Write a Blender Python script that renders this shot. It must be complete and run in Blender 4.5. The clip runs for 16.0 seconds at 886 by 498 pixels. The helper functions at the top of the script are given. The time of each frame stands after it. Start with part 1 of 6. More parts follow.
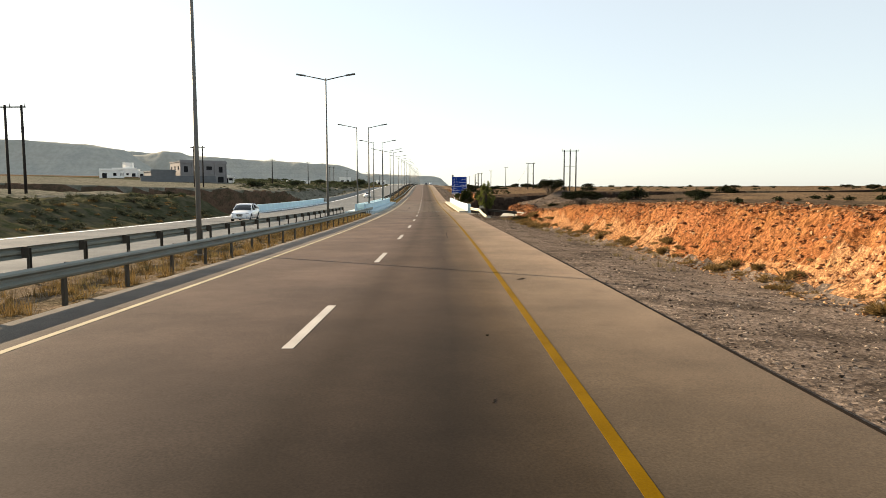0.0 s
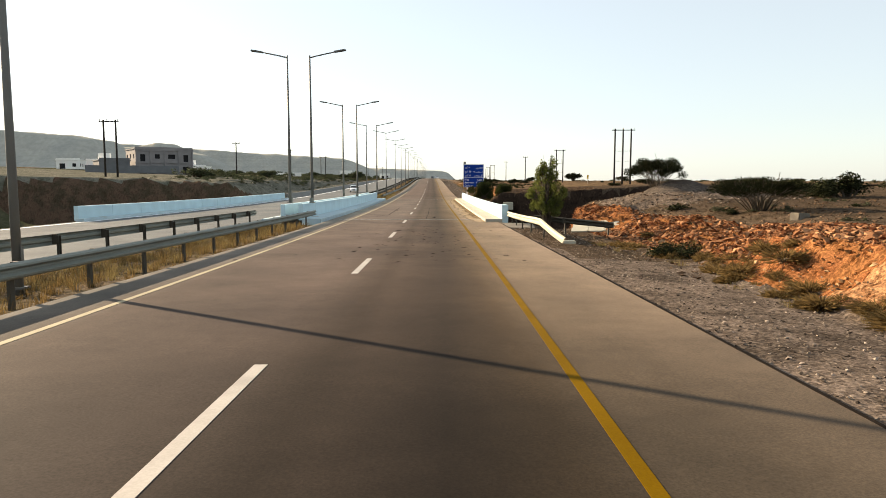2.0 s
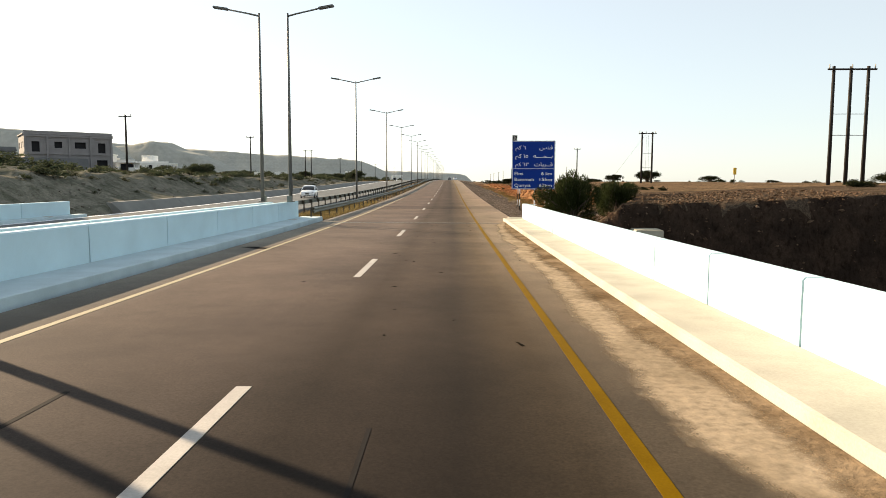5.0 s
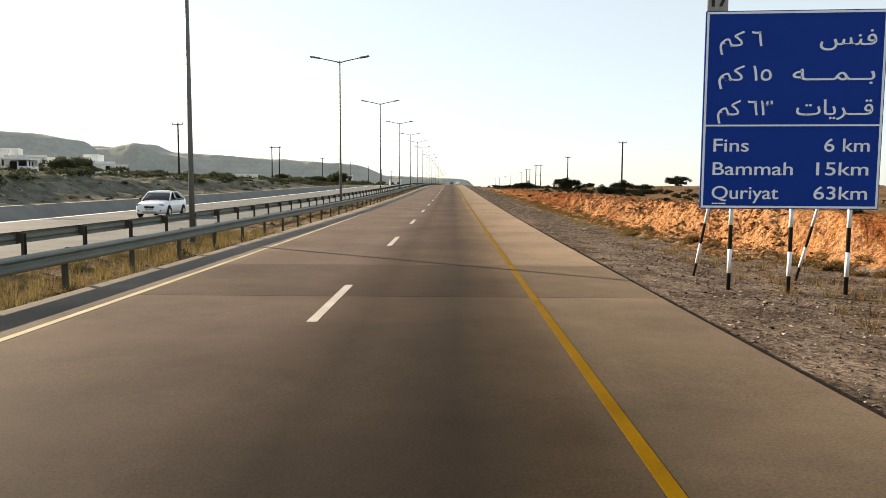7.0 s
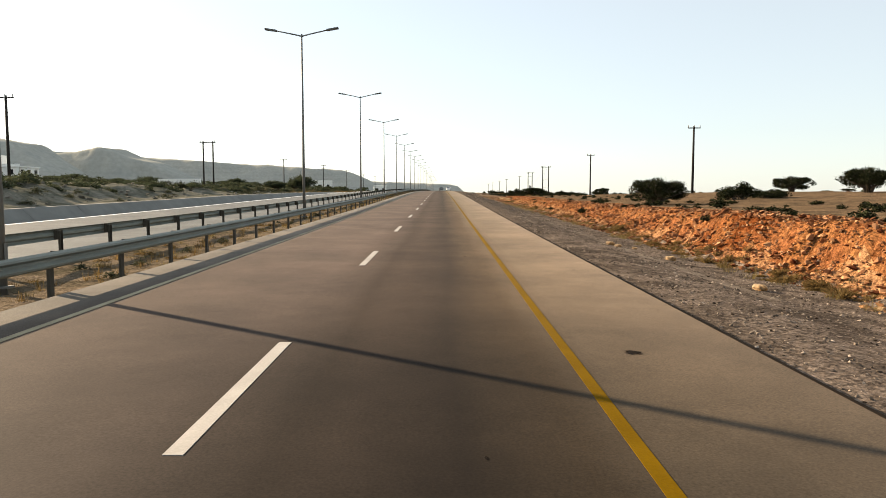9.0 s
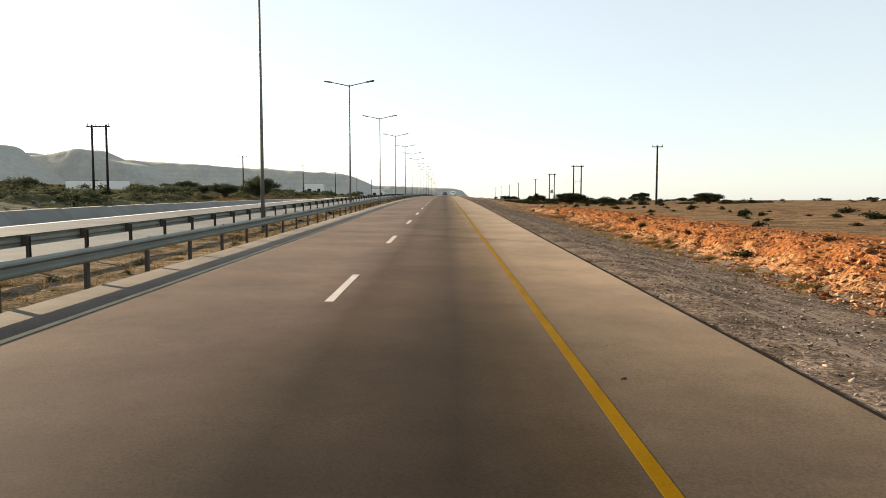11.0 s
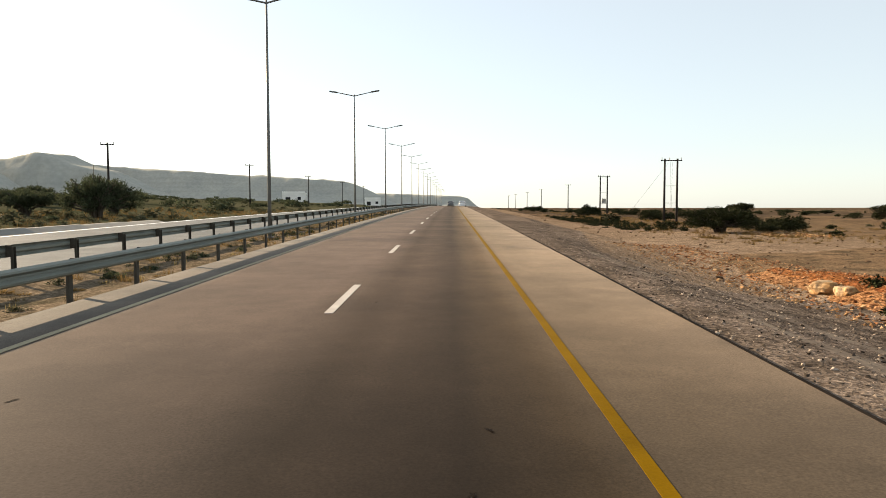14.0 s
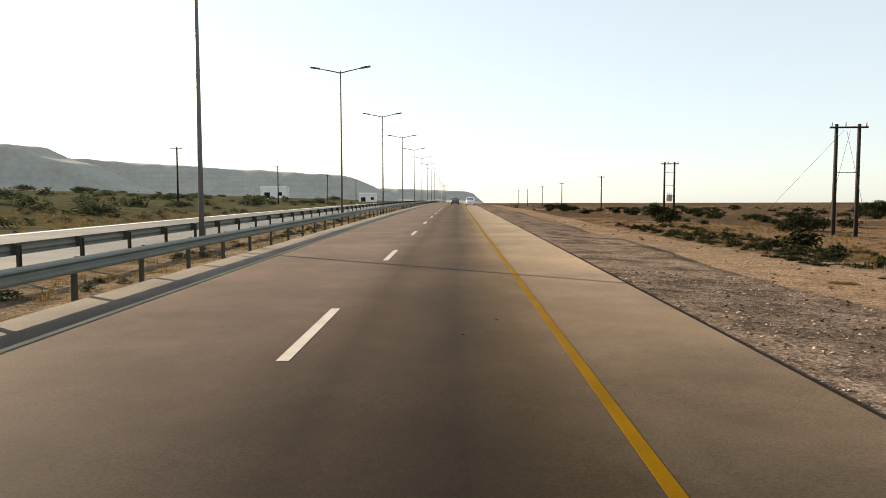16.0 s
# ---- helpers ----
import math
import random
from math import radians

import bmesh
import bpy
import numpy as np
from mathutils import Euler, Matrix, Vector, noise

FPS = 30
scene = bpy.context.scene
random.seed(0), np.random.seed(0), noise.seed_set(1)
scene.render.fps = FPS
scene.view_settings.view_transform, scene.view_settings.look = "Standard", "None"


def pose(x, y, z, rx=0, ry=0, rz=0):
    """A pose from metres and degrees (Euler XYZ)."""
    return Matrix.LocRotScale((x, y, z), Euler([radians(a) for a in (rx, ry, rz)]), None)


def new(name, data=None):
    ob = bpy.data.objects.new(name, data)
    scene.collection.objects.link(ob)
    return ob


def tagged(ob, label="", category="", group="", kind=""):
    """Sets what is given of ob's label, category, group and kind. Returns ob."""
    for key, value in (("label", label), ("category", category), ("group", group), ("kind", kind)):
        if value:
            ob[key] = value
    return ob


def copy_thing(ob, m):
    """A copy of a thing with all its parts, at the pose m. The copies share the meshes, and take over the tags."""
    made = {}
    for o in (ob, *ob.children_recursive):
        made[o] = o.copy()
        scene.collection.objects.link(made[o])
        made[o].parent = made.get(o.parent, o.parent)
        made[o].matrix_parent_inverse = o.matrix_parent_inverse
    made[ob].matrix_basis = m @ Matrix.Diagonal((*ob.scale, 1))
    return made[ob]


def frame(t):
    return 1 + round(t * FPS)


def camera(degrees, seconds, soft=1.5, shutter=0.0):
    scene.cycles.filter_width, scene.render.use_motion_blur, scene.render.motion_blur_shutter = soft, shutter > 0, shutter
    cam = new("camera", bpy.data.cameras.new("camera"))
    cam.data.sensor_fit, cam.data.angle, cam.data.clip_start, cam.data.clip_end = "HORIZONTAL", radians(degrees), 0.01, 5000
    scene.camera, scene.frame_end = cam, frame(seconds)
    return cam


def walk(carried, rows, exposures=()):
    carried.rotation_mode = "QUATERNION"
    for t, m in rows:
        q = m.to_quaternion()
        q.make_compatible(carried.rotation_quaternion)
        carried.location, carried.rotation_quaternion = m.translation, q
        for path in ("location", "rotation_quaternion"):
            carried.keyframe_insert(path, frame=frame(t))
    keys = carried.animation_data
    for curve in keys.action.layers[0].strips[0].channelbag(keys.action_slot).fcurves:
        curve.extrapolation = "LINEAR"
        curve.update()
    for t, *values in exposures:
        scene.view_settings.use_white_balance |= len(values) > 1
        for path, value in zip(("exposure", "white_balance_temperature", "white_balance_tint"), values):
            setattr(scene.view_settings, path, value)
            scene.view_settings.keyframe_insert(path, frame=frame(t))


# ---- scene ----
cam = camera(65.0, 16.0, soft=0.75)
PATH = [
    (0.0, pose(2.165, 1.067, 2.016, 84.888, 0.147, 0.376)),
    (0.5, pose(2.135, 11.797, 1.832, 84.633, -0.071, 0.714)),
    (1.0, pose(2.038, 22.641, 1.654, 84.560, 0.133, 0.770)),
    (1.5, pose(1.883, 33.434, 1.486, 84.622, 0.077, 0.860)),
    (2.0, pose(1.697, 44.422, 1.327, 84.481, 0.010, 0.999)),
    (2.5, pose(1.468, 55.493, 1.179, 84.406, -0.107, 1.201)),
    (3.0, pose(1.219, 66.542, 1.046, 84.420, -0.168, 1.646)),
    (3.5, pose(0.924, 77.461, 0.931, 84.454, -0.139, 1.836)),
    (4.3, pose(0.397, 95.001, 0.783, 84.558, -0.153, 2.065)),
    (5.2, pose(-0.247, 114.730, 0.680, 84.780, -0.182, 2.555)),
    (6.0, pose(-0.828, 132.265, 0.651, 84.883, -0.196, 2.784)),
    (6.5, pose(-1.205, 143.453, 0.666, 85.175, -0.218, 2.826)),
    (7.0, pose(-1.576, 154.745, 0.712, 85.172, -0.282, 2.633)),
    (7.5, pose(-1.911, 165.755, 0.786, 85.206, -0.116, 2.700)),
    (8.0, pose(-2.267, 176.381, 0.884, 85.449, 0.051, 2.467)),
    (8.5, pose(-2.614, 186.959, 1.004, 85.514, 0.248, 2.054)),
    (9.0, pose(-3.039, 197.870, 1.147, 85.645, -0.007, 1.779)),
    (9.5, pose(-3.436, 209.226, 1.313, 85.575, 0.009, 1.742)),
    (10.3, pose(-3.987, 226.723, 1.593, 85.726, 0.008, 1.868)),
    (11.2, pose(-4.590, 246.408, 1.938, 86.051, 0.007, 2.137)),
    (12.0, pose(-5.153, 263.906, 2.268, 86.203, 0.007, 2.263)),
    (12.5, pose(-5.507, 274.737, 2.480, 86.172, 0.050, 2.196)),
    (13.0, pose(-5.904, 285.493, 2.695, 86.392, -0.059, 2.263)),
    (13.5, pose(-6.276, 296.045, 2.904, 86.587, 0.021, 2.362)),
    (14.0, pose(-6.635, 306.538, 3.109, 86.612, 0.070, 2.561)),
    (14.5, pose(-7.026, 317.152, 3.308, 86.517, 0.123, 2.766)),
    (15.0, pose(-7.418, 327.765, 3.497, 86.422, 0.177, 2.972)),
    (15.5, pose(-7.800, 338.462, 3.676, 86.581, 0.039, 3.221)),
    (16.0, pose(-8.133, 349.015, 3.842, 86.196, 0.136, 2.905)),
]
walk(cam, PATH, exposures=((0.0, 1.62, 6750, 10), (16.0, 1.62, 6750, 10)))

# ---- light ----
SUN_EL = radians(19.5)
SUN_DIR = Vector((-0.825 * math.cos(SUN_EL), 0.565 * math.cos(SUN_EL), math.sin(SUN_EL)))
world = bpy.data.worlds.new("world")
scene.world = world
world.use_nodes = True
wn = world.node_tree
sky = wn.nodes.new("ShaderNodeTexSky")
sky.sky_type = "NISHITA"
sky.sun_disc = False
sky.sun_elevation = SUN_EL
sky.sun_rotation = math.atan2(SUN_DIR.x, SUN_DIR.y)
sky.dust_density = 0.5
sky.air_density = 1.0
sky.ozone_density = 2.0
haze = wn.nodes.new("ShaderNodeHueSaturation")
haze.inputs["Saturation"].default_value = 0.7
wn.links.new(sky.outputs[0], haze.inputs["Color"])
veil = wn.nodes.new("ShaderNodeMix")
veil.data_type, veil.blend_type = "RGBA", "MIX"
veil.inputs[0].default_value = 0.5
veil.inputs[7].default_value = (4.4, 4.85, 5.0, 1)
wn.links.new(haze.outputs[0], veil.inputs[6])
wn.links.new(veil.outputs[2], wn.nodes["Background"].inputs[0])
wn.nodes["Background"].inputs[1].default_value = 0.068
sun_data = bpy.data.lights.new("sun", "SUN")
sun_data.energy, sun_data.angle, sun_data.color = 5.0, radians(0.6), (1.0, 0.79, 0.55)
sun = new("sun", sun_data)
sun.rotation_euler = SUN_DIR.to_track_quat("Z", "Y").to_euler()

# ---- the road's line: curvature and grade, integrated along its length ----
STEP = 2.14
KNOT = 53.5
BEND = [-4.36, -3.53, -0.608, 0.092, 0.045, -0.429, -0.128, 0.779, 0.386, 0.185, 0.089, 0.043, 0, 0, 0]
SAG = [0.506, 1.148, 1.818, 2.506, 0.927, 0.553, -1.044, -0.731, -0.345, -0.4, -0.6, -0.6, -0.45, -0.3, -0.1]
YS = np.arange(-64.2, 1400.0, STEP)
I0 = 30
knots = np.arange(len(BEND)) * KNOT
HEAD = np.cumsum(np.interp(YS, knots, BEND)) * STEP * 1e-4
HEAD -= HEAD[I0]
GRADE = np.cumsum(np.interp(YS, knots, SAG)) * STEP * 1e-4
GRADE += -0.01757 - GRADE[I0]
GRADE = np.where(YS > 760, np.maximum(GRADE, -0.004), GRADE)
CX = np.cumsum(HEAD) * STEP
CX -= CX[I0]
CZ = np.cumsum(GRADE) * STEP
CZ -= CZ[I0]


def road_x(y):
    return np.interp(y, YS, CX)


def road_z(y):
    return np.interp(y, YS, CZ)


def heading(y):
    return np.interp(y, YS, HEAD)


def at(y, lat, h=0.0):
    """A place from the distance along the road, the offset to the right of its lane line and the height over it."""
    return Vector((float(road_x(y) + lat), float(y - lat * heading(y)), float(road_z(y) + h)))


def turn_at(y):
    return math.degrees(-float(heading(y)))


# ---- materials ----
def material(name, rough=0.9, metal=0.0, spec=0.3):
    m = bpy.data.materials.new(name)
    m.use_nodes = True
    b = m.node_tree.nodes["Principled BSDF"]
    b.inputs["Roughness"].default_value = rough
    b.inputs["Metallic"].default_value = metal
    b.inputs["Specular IOR Level"].default_value = spec
    return m, m.node_tree, b


def node(t, kind, **values):
    n = t.nodes.new(kind)
    for key, v in values.items():
        n.inputs[key.replace("_", " ")].default_value = v
    return n


def noise_of(t, vec, scale, detail=4.0, rough=0.55):
    n = node(t, "ShaderNodeTexNoise", Scale=scale, Detail=detail, Roughness=rough)
    if vec is not None:
        t.links.new(vec, n.inputs["Vector"])
    return n.outputs["Fac"]


def ramp(t, fac, stops):
    n = t.nodes.new("ShaderNodeValToRGB")
    e = n.color_ramp.elements
    while len(e) < len(stops):
        e.new(0.5)
    for k, (p, c) in zip(e, stops):
        k.position = p
        k.color = (*c, 1) if len(c) == 3 else c
    t.links.new(fac, n.inputs[0])
    return n.outputs[0]


def mixed(t, fac, a, b, mode="MIX"):
    n = t.nodes.new("ShaderNodeMix")
    n.data_type, n.blend_type = "RGBA", mode
    for sock, v in ((n.inputs[0], fac), (n.inputs[6], a), (n.inputs[7], b)):
        if isinstance(v, (int, float)):
            sock.default_value = v
        elif isinstance(v, tuple):
            sock.default_value = (*v, 1)
        else:
            t.links.new(v, sock)
    return n.outputs[2]


def maths(t, op, a, b=0.0):
    n = t.nodes.new("ShaderNodeMath")
    n.operation = op
    for sock, v in ((n.inputs[0], a), (n.inputs[1], b)):
        if isinstance(v, (int, float)):
            sock.default_value = v
        else:
            t.links.new(v, sock)
    return n.outputs[0]


def bump(t, b, height, strength=0.3, distance=0.02):
    n = node(t, "ShaderNodeBump", Strength=strength, Distance=distance)
    t.links.new(height, n.inputs["Height"])
    t.links.new(n.outputs[0], b.inputs["Normal"])


def coords(t, which="Object"):
    return t.nodes.new("ShaderNodeTexCoord").outputs[which]


def plain(name, col, rough=0.8, metal=0.0, spec=0.3, var=0.25, scale=3.0, grain=40.0, bumpy=0.15):
    """A surface of one colour with stains and grain at two scales."""
    m, t, b = material(name, rough, metal, spec)
    o = coords(t)
    big, small = noise_of(t, o, scale), noise_of(t, o, grain, 3)
    dark, light = tuple(c * (1 - var) for c in col), tuple(min(1, c * (1 + var * 0.6)) for c in col)
    c1 = ramp(t, big, [(0.3, dark), (0.7, light)])
    c2 = mixed(t, 0.35, c1, ramp(t, small, [(0.3, dark), (0.7, light)]))
    t.links.new(c2, b.inputs["Base Color"])
    if bumpy:
        bump(t, b, small, bumpy, 0.01)
    return m


def asphalt(name, gain=1.0, dark_lane=True):
    """Worn asphalt: u runs across the road, v along it."""
    m, t, b = material(name, 0.8, 0, 0.03)
    uv = coords(t, "UV")
    o = coords(t)
    sep = t.nodes.new("ShaderNodeSeparateXYZ")
    t.links.new(uv, sep.inputs[0])
    mp = t.nodes.new("ShaderNodeMapping")
    mp.inputs["Scale"].default_value = (1.0, 0.06, 1.0)
    t.links.new(uv, mp.inputs[0])
    streak = noise_of(t, mp.outputs[0], 0.9, 3)
    lanes = maths(t, "ADD", sep.outputs[0], maths(t, "MULTIPLY", maths(t, "SUBTRACT", streak, 0.5), 0.8))
    k = maths(t, "DIVIDE", maths(t, "ADD", lanes, 10.0), 20.0)
    if dark_lane:
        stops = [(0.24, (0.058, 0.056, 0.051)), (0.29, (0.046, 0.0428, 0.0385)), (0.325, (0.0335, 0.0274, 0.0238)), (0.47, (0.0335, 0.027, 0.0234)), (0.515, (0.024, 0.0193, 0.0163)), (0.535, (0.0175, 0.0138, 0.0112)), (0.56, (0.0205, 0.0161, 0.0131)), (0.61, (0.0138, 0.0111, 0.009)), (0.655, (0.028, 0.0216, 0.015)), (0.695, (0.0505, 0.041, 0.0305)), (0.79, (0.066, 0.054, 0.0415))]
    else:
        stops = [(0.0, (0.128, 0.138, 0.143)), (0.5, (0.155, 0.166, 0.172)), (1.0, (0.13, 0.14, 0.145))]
    col = ramp(t, k, [(p, tuple(c * gain for c in rgb)) for p, rgb in stops])
    grain = noise_of(t, o, 38.0, 5, 0.75)
    blot = noise_of(t, o, 0.35, 5, 0.6)
    patch = noise_of(t, o, 2.2, 4, 0.6)
    col = mixed(t, 0.8, col, ramp(t, grain, [(0.25, (0.5, 0.5, 0.5)), (0.5, (1, 1, 1)), (0.78, (1.6, 1.55, 1.5))]), "MULTIPLY")
    col = mixed(t, 0.85, col, ramp(t, blot, [(0.3, (0.7, 0.71, 0.72)), (0.7, (1.26, 1.23, 1.19))]), "MULTIPLY")
    col = mixed(t, 0.6, col, ramp(t, patch, [(0.35, (0.9, 0.9, 0.9)), (0.65, (1.08, 1.08, 1.08))]), "MULTIPLY")
    t.links.new(col, b.inputs["Base Color"])
    if dark_lane:  # sheen that lifts the lane colour at grazing angles
        b.inputs["Sheen Weight"].default_value = 0.5
        b.inputs["Sheen Roughness"].default_value = 0.22
        t.links.new(mixed(t, 1.0, col, (11.6, 11.0, 11.0), "MULTIPLY"), b.inputs["Sheen Tint"])
    bump(t, b, grain, 0.2, 0.004)
    return m


def earth(name, stops, patchy, pebbles=True, bumpy=0.6, cracked=0.0):
    """Dry soil and rubble: broad patches, lumps and pebbles."""
    m, t, b = material(name, 1.0, 0, 0.0)
    o = coords(t)
    broad, mid, fine = noise_of(t, o, 0.07, 5), noise_of(t, o, 0.8, 5, 0.6), noise_of(t, o, 9.0, 5, 0.65)
    col = ramp(t, broad, stops)
    col = mixed(t, ramp(t, mid, [(0.42, (0, 0, 0)), (0.62, (1, 1, 1))]), col, patchy)
    col = mixed(t, 0.85, col, ramp(t, fine, [(0.25, (0.55, 0.55, 0.55)), (0.5, (1, 1, 1)), (0.78, (1.4, 1.38, 1.33))]), "MULTIPLY")
    if pebbles:
        v = node(t, "ShaderNodeTexVoronoi", Scale=14.0)
        t.links.new(o, v.inputs["Vector"])
        small = node(t, "ShaderNodeTexVoronoi", Scale=31.0)
        t.links.new(o, small.inputs["Vector"])
        col = mixed(t, 0.65, col, ramp(t, v.outputs["Color"], [(0.2, (0.5, 0.48, 0.46)), (0.8, (1.5, 1.48, 1.45))]), "MULTIPLY")
        col = mixed(t, 0.6, col, ramp(t, small.outputs["Color"], [(0.2, (0.5, 0.48, 0.46)), (0.8, (1.5, 1.48, 1.45))]), "MULTIPLY")
    if cracked:
        mp = t.nodes.new("ShaderNodeMapping")
        mp.inputs["Scale"].default_value = (1.0, 1.0, 0.45)
        t.links.new(o, mp.inputs[0])
        lump = noise_of(t, mp.outputs[0], 4.5, 5, 0.7)
        # crevice shade put into the colour where the lump noise is low
        col = mixed(t, cracked, col, ramp(t, lump, [(0.36, (0.3, 0.22, 0.17)), (0.47, (0.95, 0.92, 0.9)), (0.7, (1.35, 1.35, 1.35))]), "MULTIPLY")
        fine = maths(t, "ADD", fine, maths(t, "MULTIPLY", lump, 2.5))
    t.links.new(col, b.inputs["Base Color"])
    bump(t, b, fine, bumpy, 0.05)
    return m


ASPHALT = asphalt("asphalt")
# far carriageway: the sun's glare is put into a paler base colour
ASPHALT_FAR = asphalt("asphalt_glare", dark_lane=False)
PAINT = plain("road_paint_white", (0.33, 0.31, 0.285), 0.7, var=0.3, scale=1.5)
YELLOW = plain("road_paint_yellow", (0.122, 0.068, 0.001), 0.85, 0, 0.02, var=0.3, scale=1.2)
yb = YELLOW.node_tree.nodes["Principled BSDF"]
yb.inputs["Sheen Weight"].default_value = 0.12
yb.inputs["Sheen Roughness"].default_value = 0.22
yb.inputs["Sheen Tint"].default_value = (0.62, 0.42, 0.18, 1)
LEFT_LINE = plain("road_paint_cream", (0.27, 0.235, 0.15), 0.8, var=0.35, scale=0.8)
STEEL = plain("galvanised_steel", (0.17, 0.185, 0.16), 0.62, 0.15, 0.35, var=0.25, scale=1.0)
POST = plain("galvanised_post", (0.056, 0.05, 0.038), 0.75, 0.1, 0.3, var=0.35, scale=2.0)
LAMP_POLE = plain("grey_lamp_pole", (0.13, 0.13, 0.12), 0.55, 0.2, 0.35, var=0.15, scale=1.5)
# the blue of the parapets' shaded faces is mixed into the white paint
CONCRETE = plain("blue_shaded_white_concrete", (0.46, 0.62, 0.69), 0.8, var=0.12, scale=0.8, bumpy=0.05)
# worn walk tinted blue for the shaded left; CREAM_WALK is the sunlit copy
SHADED_WALK = plain("worn_shaded_walk", (0.4, 0.5, 0.54), 0.9, var=0.2, scale=1.1)
CREAM_WALK = plain("worn_cream_walk", (0.4, 0.375, 0.31), 0.95, 0, 0.1, var=0.25, scale=1.1)
BARE = plain("grey_concrete", (0.34, 0.32, 0.28), 0.9, var=0.25, scale=1.5)
POLE_WOOD = plain("tarred_pole", (0.02, 0.0165, 0.014), 0.85, var=0.3)
BLUE = plain("sign_blue", (0.006, 0.036, 0.25), 0.5, 0, 0.08, var=0.12, scale=0.8, bumpy=0.0)
SIGN_WHITE = plain("sign_white", (0.75, 0.78, 0.8), 0.5, var=0.06, bumpy=0)
SIGN_BLACK = plain("sign_black", (0.015, 0.015, 0.015), 0.6, bumpy=0)
DRAIN = plain("weathered_concrete", (0.17, 0.172, 0.16), 0.95, var=0.3, scale=0.7)


def mesh_of(name, verts, faces, mat=None, smooth=False, uvs=None):
    me = bpy.data.meshes.new(name)
    me.from_pydata([tuple(v) for v in verts], [], [tuple(f) for f in faces])
    if mat:
        me.materials.append(mat)
    if smooth:
        me.polygons.foreach_set("use_smooth", [True] * len(me.polygons))
    if uvs is not None:
        layer = me.uv_layers.new(name="UVMap")
        idx = np.empty(len(me.loops), dtype=np.int32)
        me.loops.foreach_get("vertex_index", idx)
        layer.data.foreach_set("uv", np.asarray(uvs, dtype=np.float32)[idx].ravel())
    me.update()
    return me


def part(name, data, parent, mat=None, label="", m=None, kind=""):
    """Links a mesh or bmesh as one object under a thing or a part."""
    if isinstance(data, bmesh.types.BMesh):
        me = bpy.data.meshes.new(name)
        data.to_mesh(me)
        data.free()
        data = me
    if mat is not None and not data.materials:
        data.materials.append(mat)
    ob = new(name, data)
    ob.parent = parent
    if m is not None:
        ob.matrix_basis = m
    return tagged(ob, label, kind=kind)


def thing(name, m, label, category, group="", kind=""):
    ob = new(name)
    ob.empty_display_size = 0.2
    ob.matrix_basis = m
    return tagged(ob, label, category, group, kind)


def place(y, lat, h=0.0, turn=0.0):
    p = at(y, lat, h)
    return pose(p.x, p.y, p.z, 0, 0, turn_at(y) * -1 + turn)


def box(sx, sy, sz, x=0, y=0, z=0, bevel=0.0, bm=None):
    """A bevelled block that stands at x, y, z."""
    bm = bm or bmesh.new()
    geo = bmesh.ops.create_cube(bm, size=1.0, matrix=Matrix.Translation((x, y, z + sz / 2)) @ Matrix.Diagonal((sx, sy, sz, 1)))
    if bevel:
        edges = list({e for v in geo["verts"] for e in v.link_edges})
        bmesh.ops.bevel(bm, geom=edges, offset=bevel, segments=2, affect="EDGES")
    return bm


def tube(points, radii, sides=10, bm=None):
    """A round bar through the points, with a radius at each."""
    bm = bm or bmesh.new()
    rings = []
    pts = [Vector(p) for p in points]
    for i, p in enumerate(pts):
        d = (pts[min(i + 1, len(pts) - 1)] - pts[max(i - 1, 0)]).normalized()
        q = d.to_track_quat("Z", "Y")
        rings.append([bm.verts.new(p + q @ Vector((math.cos(a), math.sin(a), 0)) * radii[i]) for a in (2 * math.pi * k / sides for k in range(sides))])
    for a, b in zip(rings, rings[1:]):
        for k in range(sides):
            f = bm.faces.new((a[k], a[(k + 1) % sides], b[(k + 1) % sides], b[k]))
            f.smooth = True
    bm.faces.new(rings[0][::-1])
    bm.faces.new(rings[-1])
    return bm


def strip(name, section, ys, mat, closed=True, smooth=False):
    """A section of (offset, height) points drawn along the road through the distances ys."""
    verts, faces, uvs = [], [], []
    n = len(section)
    for y in ys:
        for lat, h in section:
            verts.append(at(y, lat, h))
            uvs.append((lat, y))
    for i in range(len(ys) - 1):
        for k in range(n if closed else n - 1):
            a, b = i * n + k, i * n + (k + 1) % n
            faces.append((a, b, b + n, a + n))
    if closed:
        faces.append(tuple(range(n))[::-1])
        faces.append(tuple(range((len(ys) - 1) * n, len(ys) * n)))
    return mesh_of(name, verts, faces, mat, smooth, uvs)


def along(a, b, step):
    n = max(2, int(abs(b - a) / step) + 1)
    return np.linspace(a, b, n)


BRIDGE = (88.5, 150.0)

# ---- ground ----
rng = np.random.default_rng(7)
LATTICE = rng.random((256, 256))


def value_noise(x, y):
    xi, yi = np.floor(x).astype(int), np.floor(y).astype(int)
    fx, fy = x - xi, y - yi
    fx, fy = fx * fx * (3 - 2 * fx), fy * fy * (3 - 2 * fy)
    g = lambda a, b: LATTICE[a % 256, b % 256]
    return (g(xi, yi) * (1 - fx) + g(xi + 1, yi) * fx) * (1 - fy) + (g(xi, yi + 1) * (1 - fx) + g(xi + 1, yi + 1) * fx) * fy


def fbm(x, y, octaves=4):
    s, a, total = 0.0, 1.0, 0.0
    for k in range(octaves):
        s = s + a * (value_noise(x * 2**k + 17 * k, y * 2**k + 5 * k) - 0.5)
        total += a
        a *= 0.5
    return s / total * 2


def smooth(a, b, v):
    u = np.clip((v - a) / (b - a), 0, 1)
    return u * u * (3 - 2 * u)


